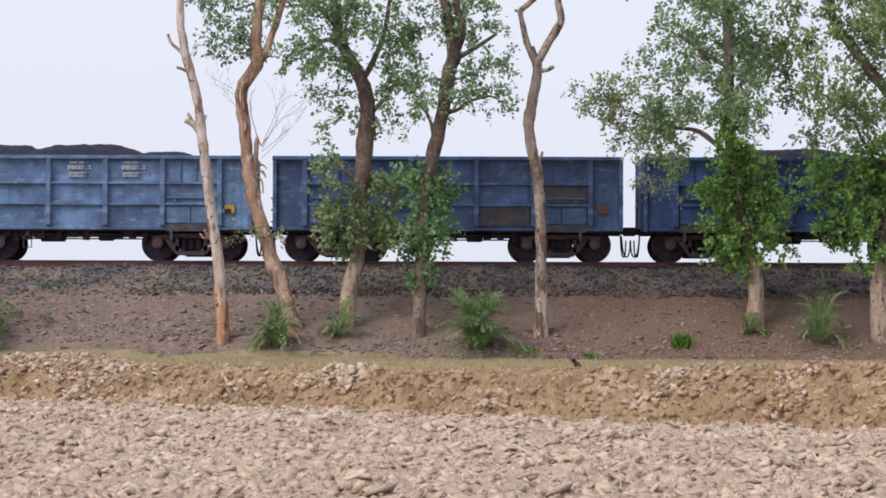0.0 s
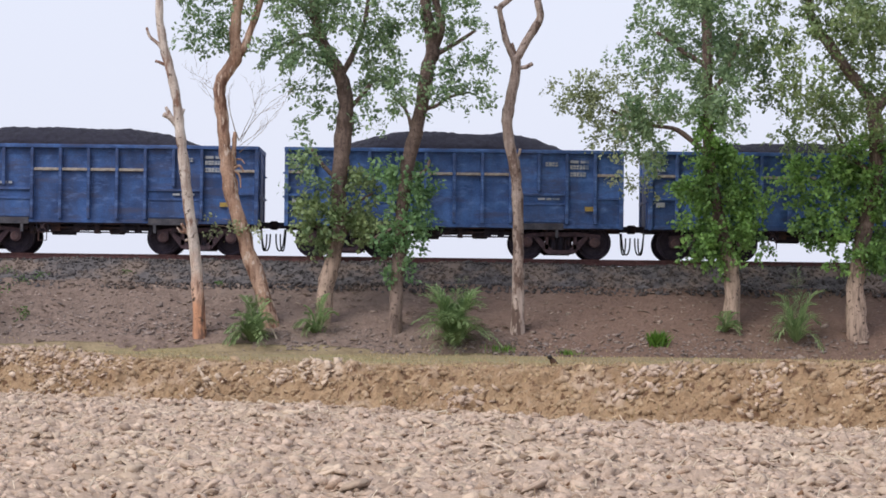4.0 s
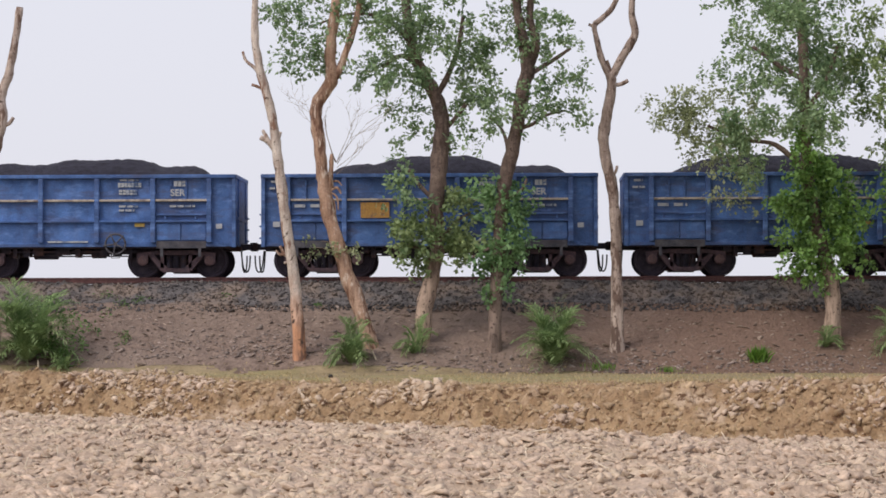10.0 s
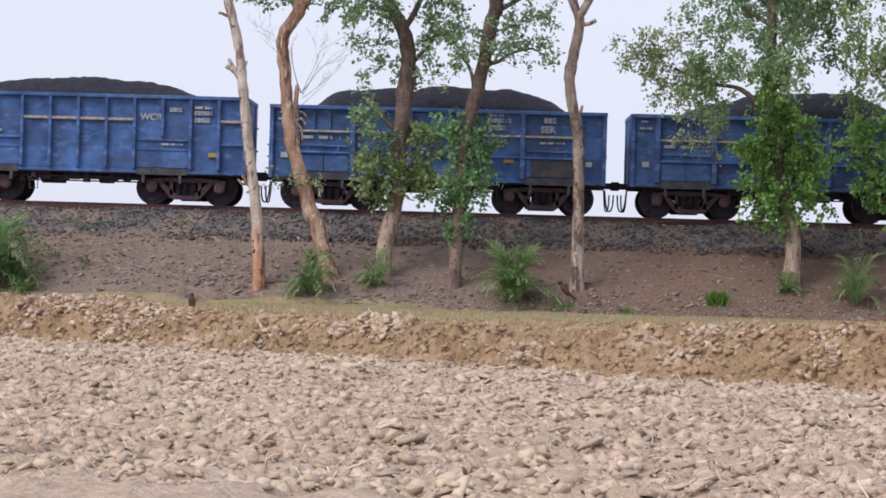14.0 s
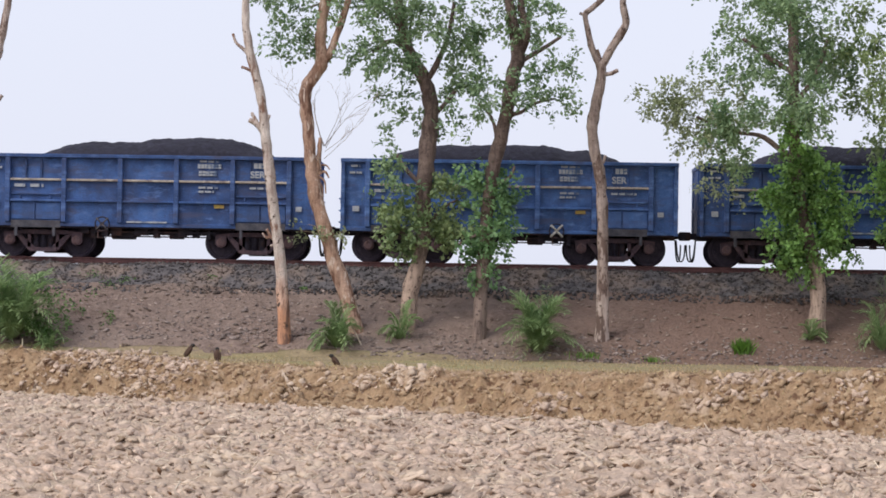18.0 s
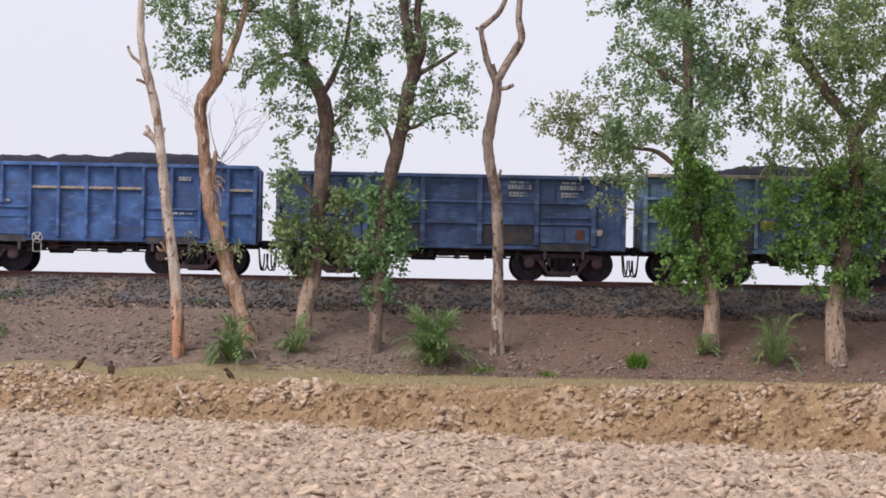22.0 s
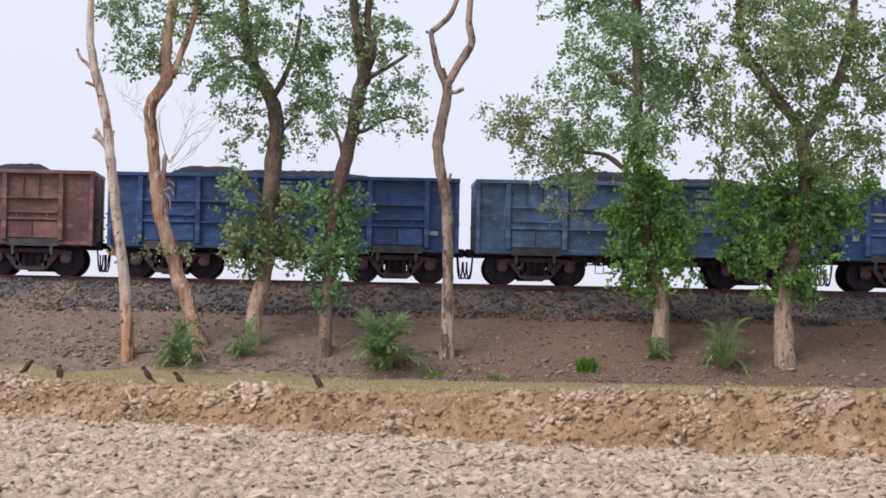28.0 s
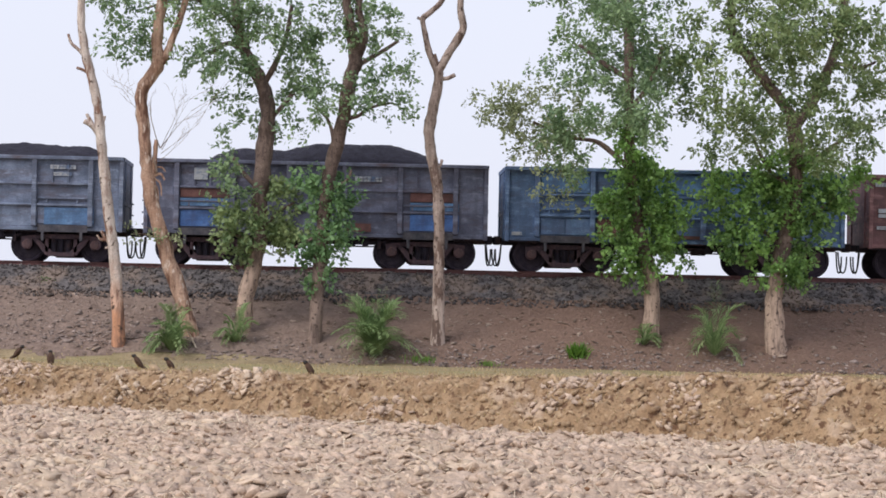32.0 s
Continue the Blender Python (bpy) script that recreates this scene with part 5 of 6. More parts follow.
def crown(name, tree_y, clumps, seed, per_area=400, leaf=0.108, depth=0.9, stagger=0.0, slender=0.64, droop=0.35):
    """Drooping sprays of leaves that fill uneven clumps, with gaps between the sprays."""
    rng = np.random.RandomState(seed)
    places, sizes, along = [], [], []
    for x, z, rx, rz in clumps:
        box_of = np.array([rx, depth * (rx + rz) / 2, rz])
        tufts = max(int(3 + 8.0 * rx * rz), 4)
        d = rng.normal(0, 1, (tufts, 3))
        d /= np.linalg.norm(d, axis=1)[:, None]
        heart = d * (rng.uniform(0.15, 1.0, tufts) ** 0.45)[:, None] * box_of
        n = max(int(per_area * math.pi * rx * rz / 17), 4)
        loose = rng.uniform(0, 1, n) < 0.30
        c = heart[rng.randint(0, tufts, n)] + rng.normal(0, 0.20, (n, 3)) * np.array([1.1, 1.0, 0.8])
        wild = np.clip(rng.normal(0, 0.5, (n, 3)), -1.05, 1.05) * box_of
        away = rng.uniform(-stagger, 0.5 * stagger)  # clumps stand before and behind the trunk, seen in the same direction
        k = 1 + away / tree_y
        off = np.where(loose[:, None], wild, c)
        c = off + np.array([x * k, tree_y + away, EYE + (z - EYE) * k])
        for p, o in zip(c, off):
            k = rng.randint(12, 28)
            way = o / (np.linalg.norm(o) + 0.05) + rng.normal(0, 0.55, 3) + np.array([0, 0, -droop])
            way /= np.linalg.norm(way) + 1e-6
            run = rng.uniform(-0.19, 0.19, k)
            places.append(p + run[:, None] * way + rng.normal(0, 1, (k, 3)) * 0.075 - np.array([0, 0, 1]) * (np.abs(run) * 0.25)[:, None])
            sizes.append(rng.uniform(0.6, 1.25, k) * leaf)
            along.append(way + rng.normal(0, 0.75, (k, 3)))
    places, s, v = np.concatenate(places), np.concatenate(sizes), np.concatenate(along)
    v /= np.linalg.norm(v, axis=1)[:, None] + 1e-6
    u = np.cross(v, rng.normal(0, 1, v.shape) * [1, 1, 0.35] + [0, 0, 1.0])
    u /= np.linalg.norm(u, axis=1)[:, None] + 1e-6
    spin = np.stack([u, v, np.cross(u, v)], 2)
    return strewn(name, LEAF, [(0, 1, 2, 3)], places, np.stack([s * slender * 1.35, s * 1.35, s], 1), spin)


def tree(y, lines, bark, label, clumps=(), low=(), seed=1, leaf="leaf", extra=None, category="tree", shift=(0, 0), slim=1.0, thick=400, low_leaf="leaf_bright", dusty=(), low_thick=560, stagger=0.8):
    lines = [[(x + shift[0], z + shift[1], r * slim) for x, z, r in line] for line in lines]
    clumps, low = ([(x + shift[0], z + shift[1], a, b) for x, z, a, b in c] for c in (clumps, low))
    x, z, r = lines[0][0]
    t = thing("tree", label, category, "trees along the embankment", pose(x, y, z))
    back = pose(-x, -y, -z)
    lines[0] = [(x, z - 0.45, r * 1.18), (x, z - 0.1, r * 1.08)] + lines[0][1:]  # the foot runs into the slope

    def place(ob):
        ob.matrix_basis = back
        return ob
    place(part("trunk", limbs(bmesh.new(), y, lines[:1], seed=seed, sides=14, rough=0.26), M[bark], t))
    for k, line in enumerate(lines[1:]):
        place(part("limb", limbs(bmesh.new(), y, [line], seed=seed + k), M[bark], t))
    if clumps:
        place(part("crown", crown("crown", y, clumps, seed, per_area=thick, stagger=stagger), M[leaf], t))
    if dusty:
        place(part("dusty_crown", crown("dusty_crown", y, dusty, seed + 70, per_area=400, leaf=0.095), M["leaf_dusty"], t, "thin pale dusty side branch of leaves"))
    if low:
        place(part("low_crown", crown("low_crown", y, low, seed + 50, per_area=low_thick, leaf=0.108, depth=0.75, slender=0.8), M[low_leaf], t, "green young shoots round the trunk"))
    if extra:
        extra(t, place)
    return t


def twigs(t, place):
    """Fine leafless branches that fan out of a knot on the trunk, one of them firmer."""
    rng = random.Random(4)
    for x, z, dx, dz, r in ((-5.20, 5.25, 0.10, 0.75, 0.030), (-5.12, 5.95, -0.38, 1.05, 0.020), (-5.10, 5.98, 0.85, 1.0, 0.013), (-5.10, 5.95, 0.45, 1.35, 0.011), (-5.12, 5.6, 0.75, 0.55, 0.009), (-5.08, 5.9, 0.65, 1.5, 0.010), (-5.10, 5.8, 1.05, 0.75, 0.009), (-5.62, 6.9, -0.65, 0.55, 0.010), (-5.6, 6.9, -0.5, 0.95, 0.008)):
        bm = bmesh.new()

        def grow(p, d, r, depth):
            pts, q = [(p, r)], p
            for k in range(4):
                d = (d + Vector((rng.uniform(-0.22, 0.22), rng.uniform(-0.22, 0.22), rng.uniform(-0.05, 0.2)))).normalized() * d.length
                q = q + d / 4
                pts.append((q, r * (1 - 0.2 * (k + 1))))
                if depth and k:
                    grow(q, Vector((d.x + rng.uniform(-0.8, 0.8) * d.length, d.y + rng.uniform(-0.5, 0.5) * d.length, d.z * rng.uniform(0.5, 1.0))) * rng.uniform(0.4, 0.6), max(r * 0.55, 0.006), depth - 1)
            tube(bm, pts, 5, 2)
        grow(Vector((x, 68.75, z)), Vector((dx, rng.uniform(-0.3, 0.3), dz)), r, 0 if r > 0.025 else 2)
        place(part("dead_branch", bm, M["twig"], t, "thin leafless dry branch"))
    # green shoots beside the trunk at the height of the wagon floors
    for x, z, dx, dz in ((-5.05, 3.50, -0.75, 0.05), (-5.05, 3.55, -0.5, 0.22), (-4.80, 3.48, 0.35, 0.08)):
        bm = tube(bmesh.new(), [(Vector((x, 68.7, z - 0.12)), 0.014), (Vector((x + dx * 0.6, 68.65, z + dz * 0.7)), 0.010), (Vector((x + dx, 68.6, z + dz * 0.8)), 0.006)], 5, 2)
        place(part("shoot", bm, M["twig"], t))
    place(part("shoot_leaves", crown("shoot_leaves", 68.65, [(-5.55, 3.55, 0.34, 0.10), (-5.25, 3.45, 0.22, 0.12), (-4.6, 3.5, 0.16, 0.07)], 83, per_area=420, leaf=0.09, depth=0.8), M["leaf_dusty"], t, "sparse dull green leaves on a thin shoot"))


def build_trees():
    tree(67.9, [
        [(-14.54, 0.20, 0.187), (-14.49, 1.18, 0.156), (-14.59, 2.27, 0.156), (-14.71, 3.53, 0.156), (-14.76, 4.79, 0.156), (-14.66, 5.69, 0.156), (-14.44, 6.49, 0.156), (-14.29, 7.04, 0.141), (-14.34, 7.67, 0.125), (-14.12, 8.38, 0.125), (-13.97, 9.11, 0.109), (-13.83, 10.21, 0.094)],
        [(-14.40, 7.61, 0.094), (-14.53, 8.31, 0.078), (-14.75, 8.66, 0.062), (-14.85, 9.11, 0.062), (-14.91, 9.59, 0.047)],
        [(-14.34, 6.90, 0.078), (-14.12, 6.95, 0.062), (-13.99, 7.12, 0.047)],
        [(-14.60, 6.19, 0.062), (-14.71, 6.40, 0.062), (-14.69, 6.59, 0.047)]],
        "pale_bark", "pale leafless dead tree with peeling bark and broken stubs", seed=11, shift=(-0.09, 0.07), category="dead tree")
    tree(68.1, [
        [(-6.08, 0.35, 0.220), (-6.20, 2.26, 0.173), (-6.49, 4.39, 0.173), (-6.65, 5.68, 0.165), (-6.77, 6.65, 0.157), (-6.93, 7.51, 0.149), (-7.16, 8.36, 0.141), (-7.31, 9.12, 0.126), (-7.34, 9.97, 0.118), (-7.32, 11.08, 0.094)],
        [(-6.74, 6.19, 0.094), (-6.93, 6.47, 0.094), (-7.19, 6.61, 0.079)],
        [(-6.93, 6.47, 0.063), (-7.05, 6.69, 0.063), (-7.12, 6.82, 0.047)],
        [(-6.71, 6.47, 0.063), (-6.63, 6.77, 0.063)],
        [(-7.18, 8.39, 0.079), (-7.37, 8.58, 0.063), (-7.59, 8.77, 0.055), (-7.68, 9.02, 0.047)],
        [(-7.09, 7.95, 0.063), (-7.30, 8.05, 0.047), (-7.43, 8.09, 0.047)],
        [(-6.38, 3.26, 0.070), (-6.53, 3.38, 0.060), (-6.64, 3.58, 0.045)],
        [(-6.50, 3.36, 0.05), (-6.64, 3.34, 0.045), (-6.76, 3.46, 0.035)],
        [(-6.40, 3.14, 0.05), (-6.53, 3.10, 0.04)]],
        "orange_bark", "leafless dead tree, tan and orange where its bark has peeled", seed=12, slim=0.86, category="dead tree")
    tree(68.8, [
        [(-4.10, 0.67, 0.222), (-4.47, 1.84, 0.222), (-4.92, 3.14, 0.206), (-5.36, 4.65, 0.190), (-5.48, 5.41, 0.190), (-5.54, 6.05, 0.175), (-5.65, 6.92, 0.175), (-5.67, 7.58, 0.190), (-5.38, 8.01, 0.190), (-5.24, 8.44, 0.175), (-5.28, 9.09, 0.159), (-5.17, 10.07, 0.143), (-5.04, 11.18, 0.127)],
        [(-5.21, 8.31, 0.127), (-5.02, 8.60, 0.111), (-4.79, 9.21, 0.103), (-4.52, 10.07, 0.095), (-4.37, 11.03, 0.079)],
        [(-5.32, 5.21, 0.079), (-5.27, 5.68, 0.079), (-5.24, 6.19, 0.056)],
        [(-5.28, 5.10, 0.030), (-5.10, 4.97, 0.026), (-5.06, 4.62, 0.020)],
        [(-5.30, 5.15, 0.045), (-5.10, 5.24, 0.035), (-4.98, 5.06, 0.022)],
        [(-5.33, 5.00, 0.04), (-5.18, 4.82, 0.03), (-5.14, 4.5, 0.018)],
        [(-5.31, 5.40, 0.03), (-5.08, 5.42, 0.025), (-4.96, 5.30, 0.018)]],
        "tan_bark", "leaning leafless tree, brown-tan peeling bark, forked at the top", seed=13, extra=twigs, category="dead tree")
    tree(69.1, [
        [(-2.70, 0.75, 0.271), (-2.65, 1.85, 0.255), (-2.44, 2.71, 0.239), (-2.28, 3.59, 0.239), (-2.32, 4.68, 0.255), (-2.23, 5.76, 0.271), (-2.15, 6.62, 0.255), (-2.19, 7.39, 0.239), (-2.42, 8.05, 0.223), (-2.69, 8.48, 0.207), (-2.97, 9.24, 0.175), (-3.13, 10.11, 0.159), (-3.17, 11.39, 0.127), (-3.05, 12.6, 0.08)],
        [(-2.32, 7.79, 0.111), (-2.00, 8.35, 0.096), (-1.69, 9.15, 0.080), (-1.53, 10.11, 0.064)],
        [(-2.80, 8.67, 0.096), (-3.28, 8.99, 0.080), (-3.84, 8.66, 0.064)],
        [(-2.97, 9.24, 0.08), (-3.61, 9.95, 0.055), (-4.6, 10.2, 0.042), (-5.8, 9.85, 0.026)],
        [(-2.22, 6.75, 0.096), (-1.81, 7.15, 0.080), (-1.44, 7.63, 0.064)],
        [(-2.30, 4.84, 0.080), (-2.78, 5.31, 0.064), (-3.11, 5.79, 0.048)],
        [(-2.28, 3.72, 0.064), (-1.74, 4.28, 0.048), (-1.35, 4.52, 0.032)],
        [(-2.30, 3.40, 0.064), (-2.93, 3.56, 0.048), (-3.33, 3.87, 0.032)]],
        "grey_bark", "leafy tree with a curved grey-brown trunk and low shoots",
        # clumps from 11.4 m up are out of view, added to shade the train
        [(-6.17, 9.31, 0.67, 0.96), (-6.45, 10.45, 0.75, 0.60), (-5.85, 8.75, 0.50, 0.45), (-5.30, 9.79, 0.48, 0.48), (-4.55, 10.35, 0.55, 0.5), (-3.45, 8.84, 1.12, 0.96), (-2.98, 10.45, 1.44, 0.96), (-2.33, 9.33, 0.96, 0.80), (-4.09, 8.52, 0.48, 0.56), (-3.20, 7.40, 0.56, 0.56), (-1.60, 7.73, 0.72, 0.64), (-2.16, 6.84, 0.45, 0.40), (-1.37, 9.17, 0.48, 0.80), (-3.0, 11.9, 1.4, 0.8), (-2.8, 13.0, 1.0, 0.7), (-1.7, 11.4, 0.8, 0.7), (-3.15, 5.45, 0.48, 0.58), (-3.0, 4.75, 0.40, 0.35), (-3.2, 6.35, 0.24, 0.36), (-3.12, 7.0, 0.18, 0.26)],
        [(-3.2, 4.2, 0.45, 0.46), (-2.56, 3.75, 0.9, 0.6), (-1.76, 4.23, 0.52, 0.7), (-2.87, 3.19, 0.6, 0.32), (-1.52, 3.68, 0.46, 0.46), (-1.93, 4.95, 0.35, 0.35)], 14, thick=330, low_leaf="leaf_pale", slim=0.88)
    tree(68.6, [
        [(-0.68, 0.54, 0.222), (-0.64, 1.86, 0.206), (-0.54, 3.37, 0.206), (-0.47, 4.66, 0.206), (-0.28, 5.74, 0.222), (-0.03, 6.89, 0.222), (0.15, 8.00, 0.222), (0.28, 8.56, 0.222), (0.16, 9.35, 0.190), (0.03, 10.07, 0.158), (-0.10, 11.18, 0.127), (-0.05, 12.4, 0.09), (0.1, 13.6, 0.05)],
        [(0.28, 8.56, 0.174), (0.46, 8.96, 0.158), (0.51, 9.43, 0.142), (0.35, 9.91, 0.127), (0.41, 11.02, 0.111)],
        [(0.0, 6.89, 0.079), (0.39, 6.97, 0.063), (0.71, 7.21, 0.047), (1.34, 7.37, 0.032)],
        [(-0.27, 5.86, 0.063), (-0.32, 6.49, 0.063), (-0.48, 6.89, 0.047), (-0.80, 7.20, 0.032)],
        [(0.23, 8.32, 0.079), (1.02, 8.80, 0.063), (1.49, 9.12, 0.047)],
        [(-0.45, 4.82, 0.063), (0.09, 5.14, 0.047), (0.24, 5.46, 0.032)],
        [(-0.51, 3.71, 0.063), (-1.01, 3.39, 0.047), (-1.33, 3.23, 0.032)]],
        "dull_bark", "leafy tree with a forked brown trunk and shoots to the ground",
        # the last three clumps are never seen, added to block sky light
        [(-0.41, 9.74, 1.11, 0.79), (1.02, 9.43, 0.79, 0.87), (-1.12, 8.47, 0.47, 0.79), (-0.72, 7.44, 0.79, 0.63), (1.34, 7.29, 0.76, 0.44), (0.39, 7.44, 0.55, 0.55), (1.58, 8.32, 0.40, 0.44), (0.78, 8.32, 0.55, 0.47), (-1.35, 6.88, 0.47, 0.40), (0.1, 11.6, 1.4, 0.9), (0.1, 12.8, 1.3, 0.8), (0.2, 13.9, 0.9, 0.7)],
        [(-0.73, 5.25, 0.4, 0.4), (-0.33, 4.54, 0.66, 0.6), (-0.4, 3.67, 0.62, 0.7), (-0.63, 2.88, 0.45, 0.6), (-0.71, 2.24, 0.28, 0.32), (0.0, 4.42, 0.36, 0.45), (-0.18, 5.41, 0.32, 0.32)], 15, thick=330, slim=0.88)
    tree(68.5, [
        [(2.74, 0.47, 0.237), (2.75, 2.30, 0.189), (2.73, 3.60, 0.189), (2.65, 4.99, 0.189), (2.47, 5.97, 0.189), (2.40, 6.71, 0.189), (2.54, 7.47, 0.174), (2.63, 8.12, 0.174), (2.57, 8.39, 0.158)],
        [(2.59, 8.28, 0.126), (2.36, 8.76, 0.111), (2.20, 9.42, 0.095), (2.15, 9.74, 0.095), (2.36, 9.93, 0.095), (2.67, 10.25, 0.087), (2.91, 10.85, 0.079)],
        [(2.62, 8.28, 0.158), (2.79, 8.60, 0.142), (3.09, 9.11, 0.142), (3.29, 9.52, 0.126), (3.20, 10.06, 0.111), (3.27, 11.01, 0.095)],
        [(2.65, 8.06, 0.079), (2.89, 8.09, 0.079), (3.09, 8.19, 0.063)],
        [(2.15, 9.71, 0.063), (1.99, 9.77, 0.047)],
        [(2.60, 8.47, 0.063), (2.50, 8.76, 0.047)],
        [(2.58, 5.50, 0.06), (2.72, 5.62, 0.055), (2.77, 5.80, 0.05)]],
        "ashen_bark", "ashen leafless dead tree that forks high up", seed=16, slim=0.84, category="dead tree")
    tree(69.2, [
        [(8.86, 0.82, 0.271), (8.81, 2.34, 0.239), (8.62, 3.22, 0.223), (8.27, 4.73, 0.207), (8.14, 5.82, 0.192), (8.09, 7.13, 0.192), (8.07, 8.54, 0.176), (8.02, 10.18, 0.160), (7.96, 11.94, 0.125), (7.9, 13.6, 0.10), (7.75, 15.6, 0.05)],
        [(8.14, 5.69, 0.096), (7.27, 6.41, 0.080), (6.47, 6.56, 0.064), (5.35, 6.96, 0.048)],
        [(8.09, 7.29, 0.096), (8.71, 8.26, 0.080), (9.03, 9.22, 0.064)],
        [(8.07, 8.25, 0.096), (7.27, 8.73, 0.080), (6.63, 9.21, 0.056)],
        [(8.40, 4.25, 0.064), (9.03, 4.58, 0.048), (9.51, 4.74, 0.032)],
        [(8.32, 4.57, 0.064), (7.60, 4.73, 0.048), (7.12, 4.89, 0.032)]],
        "grey_bark", "tall leafy tree with pale foot and dense low shoots",
        # clumps from 12 m up are unseen, added to shade wagons and slope
        [(7.88, 9.51, 1.75, 1.03), (6.61, 8.63, 1.03, 0.88), (6.6, 7.1, 0.9, 0.8), (8.05, 7.43, 1.19, 0.88), (8.84, 8.40, 1.11, 0.95), (6.62, 5.99, 0.64, 0.64), (7.40, 10.79, 1.91, 0.80), (7.6, 12.3, 2.0, 0.9), (7.9, 13.7, 1.9, 1.0), (9.2, 12.0, 1.3, 0.9), (6.3, 13.2, 1.3, 0.9), (9.3, 13.6, 1.3, 1.0), (7.6, 15.0, 1.7, 1.0), (7.8, 16.1, 1.1, 0.8), (8.1, 7.7, 0.8, 0.7), (7.95, 8.8, 0.9, 0.8)],
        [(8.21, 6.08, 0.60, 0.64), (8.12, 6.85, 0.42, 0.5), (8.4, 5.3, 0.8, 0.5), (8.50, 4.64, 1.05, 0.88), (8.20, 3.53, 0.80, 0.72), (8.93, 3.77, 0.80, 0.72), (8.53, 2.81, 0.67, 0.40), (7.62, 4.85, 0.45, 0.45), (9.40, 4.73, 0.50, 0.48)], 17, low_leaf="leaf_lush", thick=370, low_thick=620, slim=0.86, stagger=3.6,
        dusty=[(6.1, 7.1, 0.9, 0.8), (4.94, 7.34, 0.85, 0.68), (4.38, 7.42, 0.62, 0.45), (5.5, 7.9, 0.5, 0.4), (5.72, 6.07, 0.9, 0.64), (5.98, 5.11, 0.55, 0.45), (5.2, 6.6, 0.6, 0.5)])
    tree(68.6, [
        [(12.33, 0.50, 0.380), (12.26, 1.97, 0.300), (12.47, 3.37, 0.285), (12.79, 4.90, 0.269), (12.81, 6.28, 0.269), (12.68, 7.27, 0.253)],
        [(12.69, 7.19, 0.206), (12.10, 7.91, 0.190), (11.44, 8.79, 0.174), (10.94, 9.53, 0.158), (10.90, 10.43, 0.142), (10.81, 11.71, 0.111), (10.7, 12.9, 0.07)],
        [(12.74, 6.79, 0.190), (13.13, 7.44, 0.190), (13.37, 7.82, 0.190), (13.86, 8.98, 0.174), (14.10, 10.25, 0.142), (14.19, 11.79, 0.111), (14.1, 13.4, 0.07)],
        [(12.69, 5.20, 0.079), (12.04, 5.66, 0.063), (11.54, 6.61, 0.047)],
        [(12.81, 5.68, 0.095), (13.63, 6.18, 0.063), (14.43, 6.83, 0.047)],
        [(12.47, 3.44, 0.079), (11.74, 4.06, 0.063), (11.26, 4.21, 0.047)],
        [(12.55, 3.60, 0.079), (13.34, 4.41, 0.063), (13.98, 4.91, 0.047)],
        [(13.75, 8.74, 0.079), (14.56, 8.60, 0.063), (15.04, 8.77, 0.047)]],
        "grey_bark", "large leafy tree with a thick forked trunk, dense to low down",
        # clumps from 12 m up are unseen, added to darken the train behind
        [(12.52, 9.93, 2.04, 1.02), (11.25, 9.74, 0.94, 0.94), (13.97, 9.65, 1.34, 1.18), (12.23, 8.34, 1.18, 0.86), (10.72, 8.30, 0.79, 0.86), (13.36, 7.41, 1.18, 0.86), (14.63, 8.08, 0.79, 0.94), (11.30, 6.89, 0.79, 0.71), (12.58, 6.20, 1.18, 0.71), (13.86, 6.31, 1.02, 0.71), (12.50, 11.21, 2.20, 0.79), (9.9, 9.4, 0.8, 1.0), (10.1, 7.5, 0.6, 0.8), (10.6, 6.2, 0.6, 0.5), (12.0, 7.2, 0.8, 0.6), (12.8, 8.9, 1.0, 0.8), (14.9, 6.7, 0.7, 0.8), (15.3, 9.2, 0.8, 1.2), (12.4, 12.6, 2.4, 1.0), (12.6, 14.1, 2.2, 1.0), (10.8, 13.4, 1.5, 1.0), (14.3, 13.9, 1.5, 1.0), (12.3, 15.4, 1.9, 1.0), (14.6, 12.2, 1.5, 1.0), (10.5, 12.0, 1.3, 1.0)],
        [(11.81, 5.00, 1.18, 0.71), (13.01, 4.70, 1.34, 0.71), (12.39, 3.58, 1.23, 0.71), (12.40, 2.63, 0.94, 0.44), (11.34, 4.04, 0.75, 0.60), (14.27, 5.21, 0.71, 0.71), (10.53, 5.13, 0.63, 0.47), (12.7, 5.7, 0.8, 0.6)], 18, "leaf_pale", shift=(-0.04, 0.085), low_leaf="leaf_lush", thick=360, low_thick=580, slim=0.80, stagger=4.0)


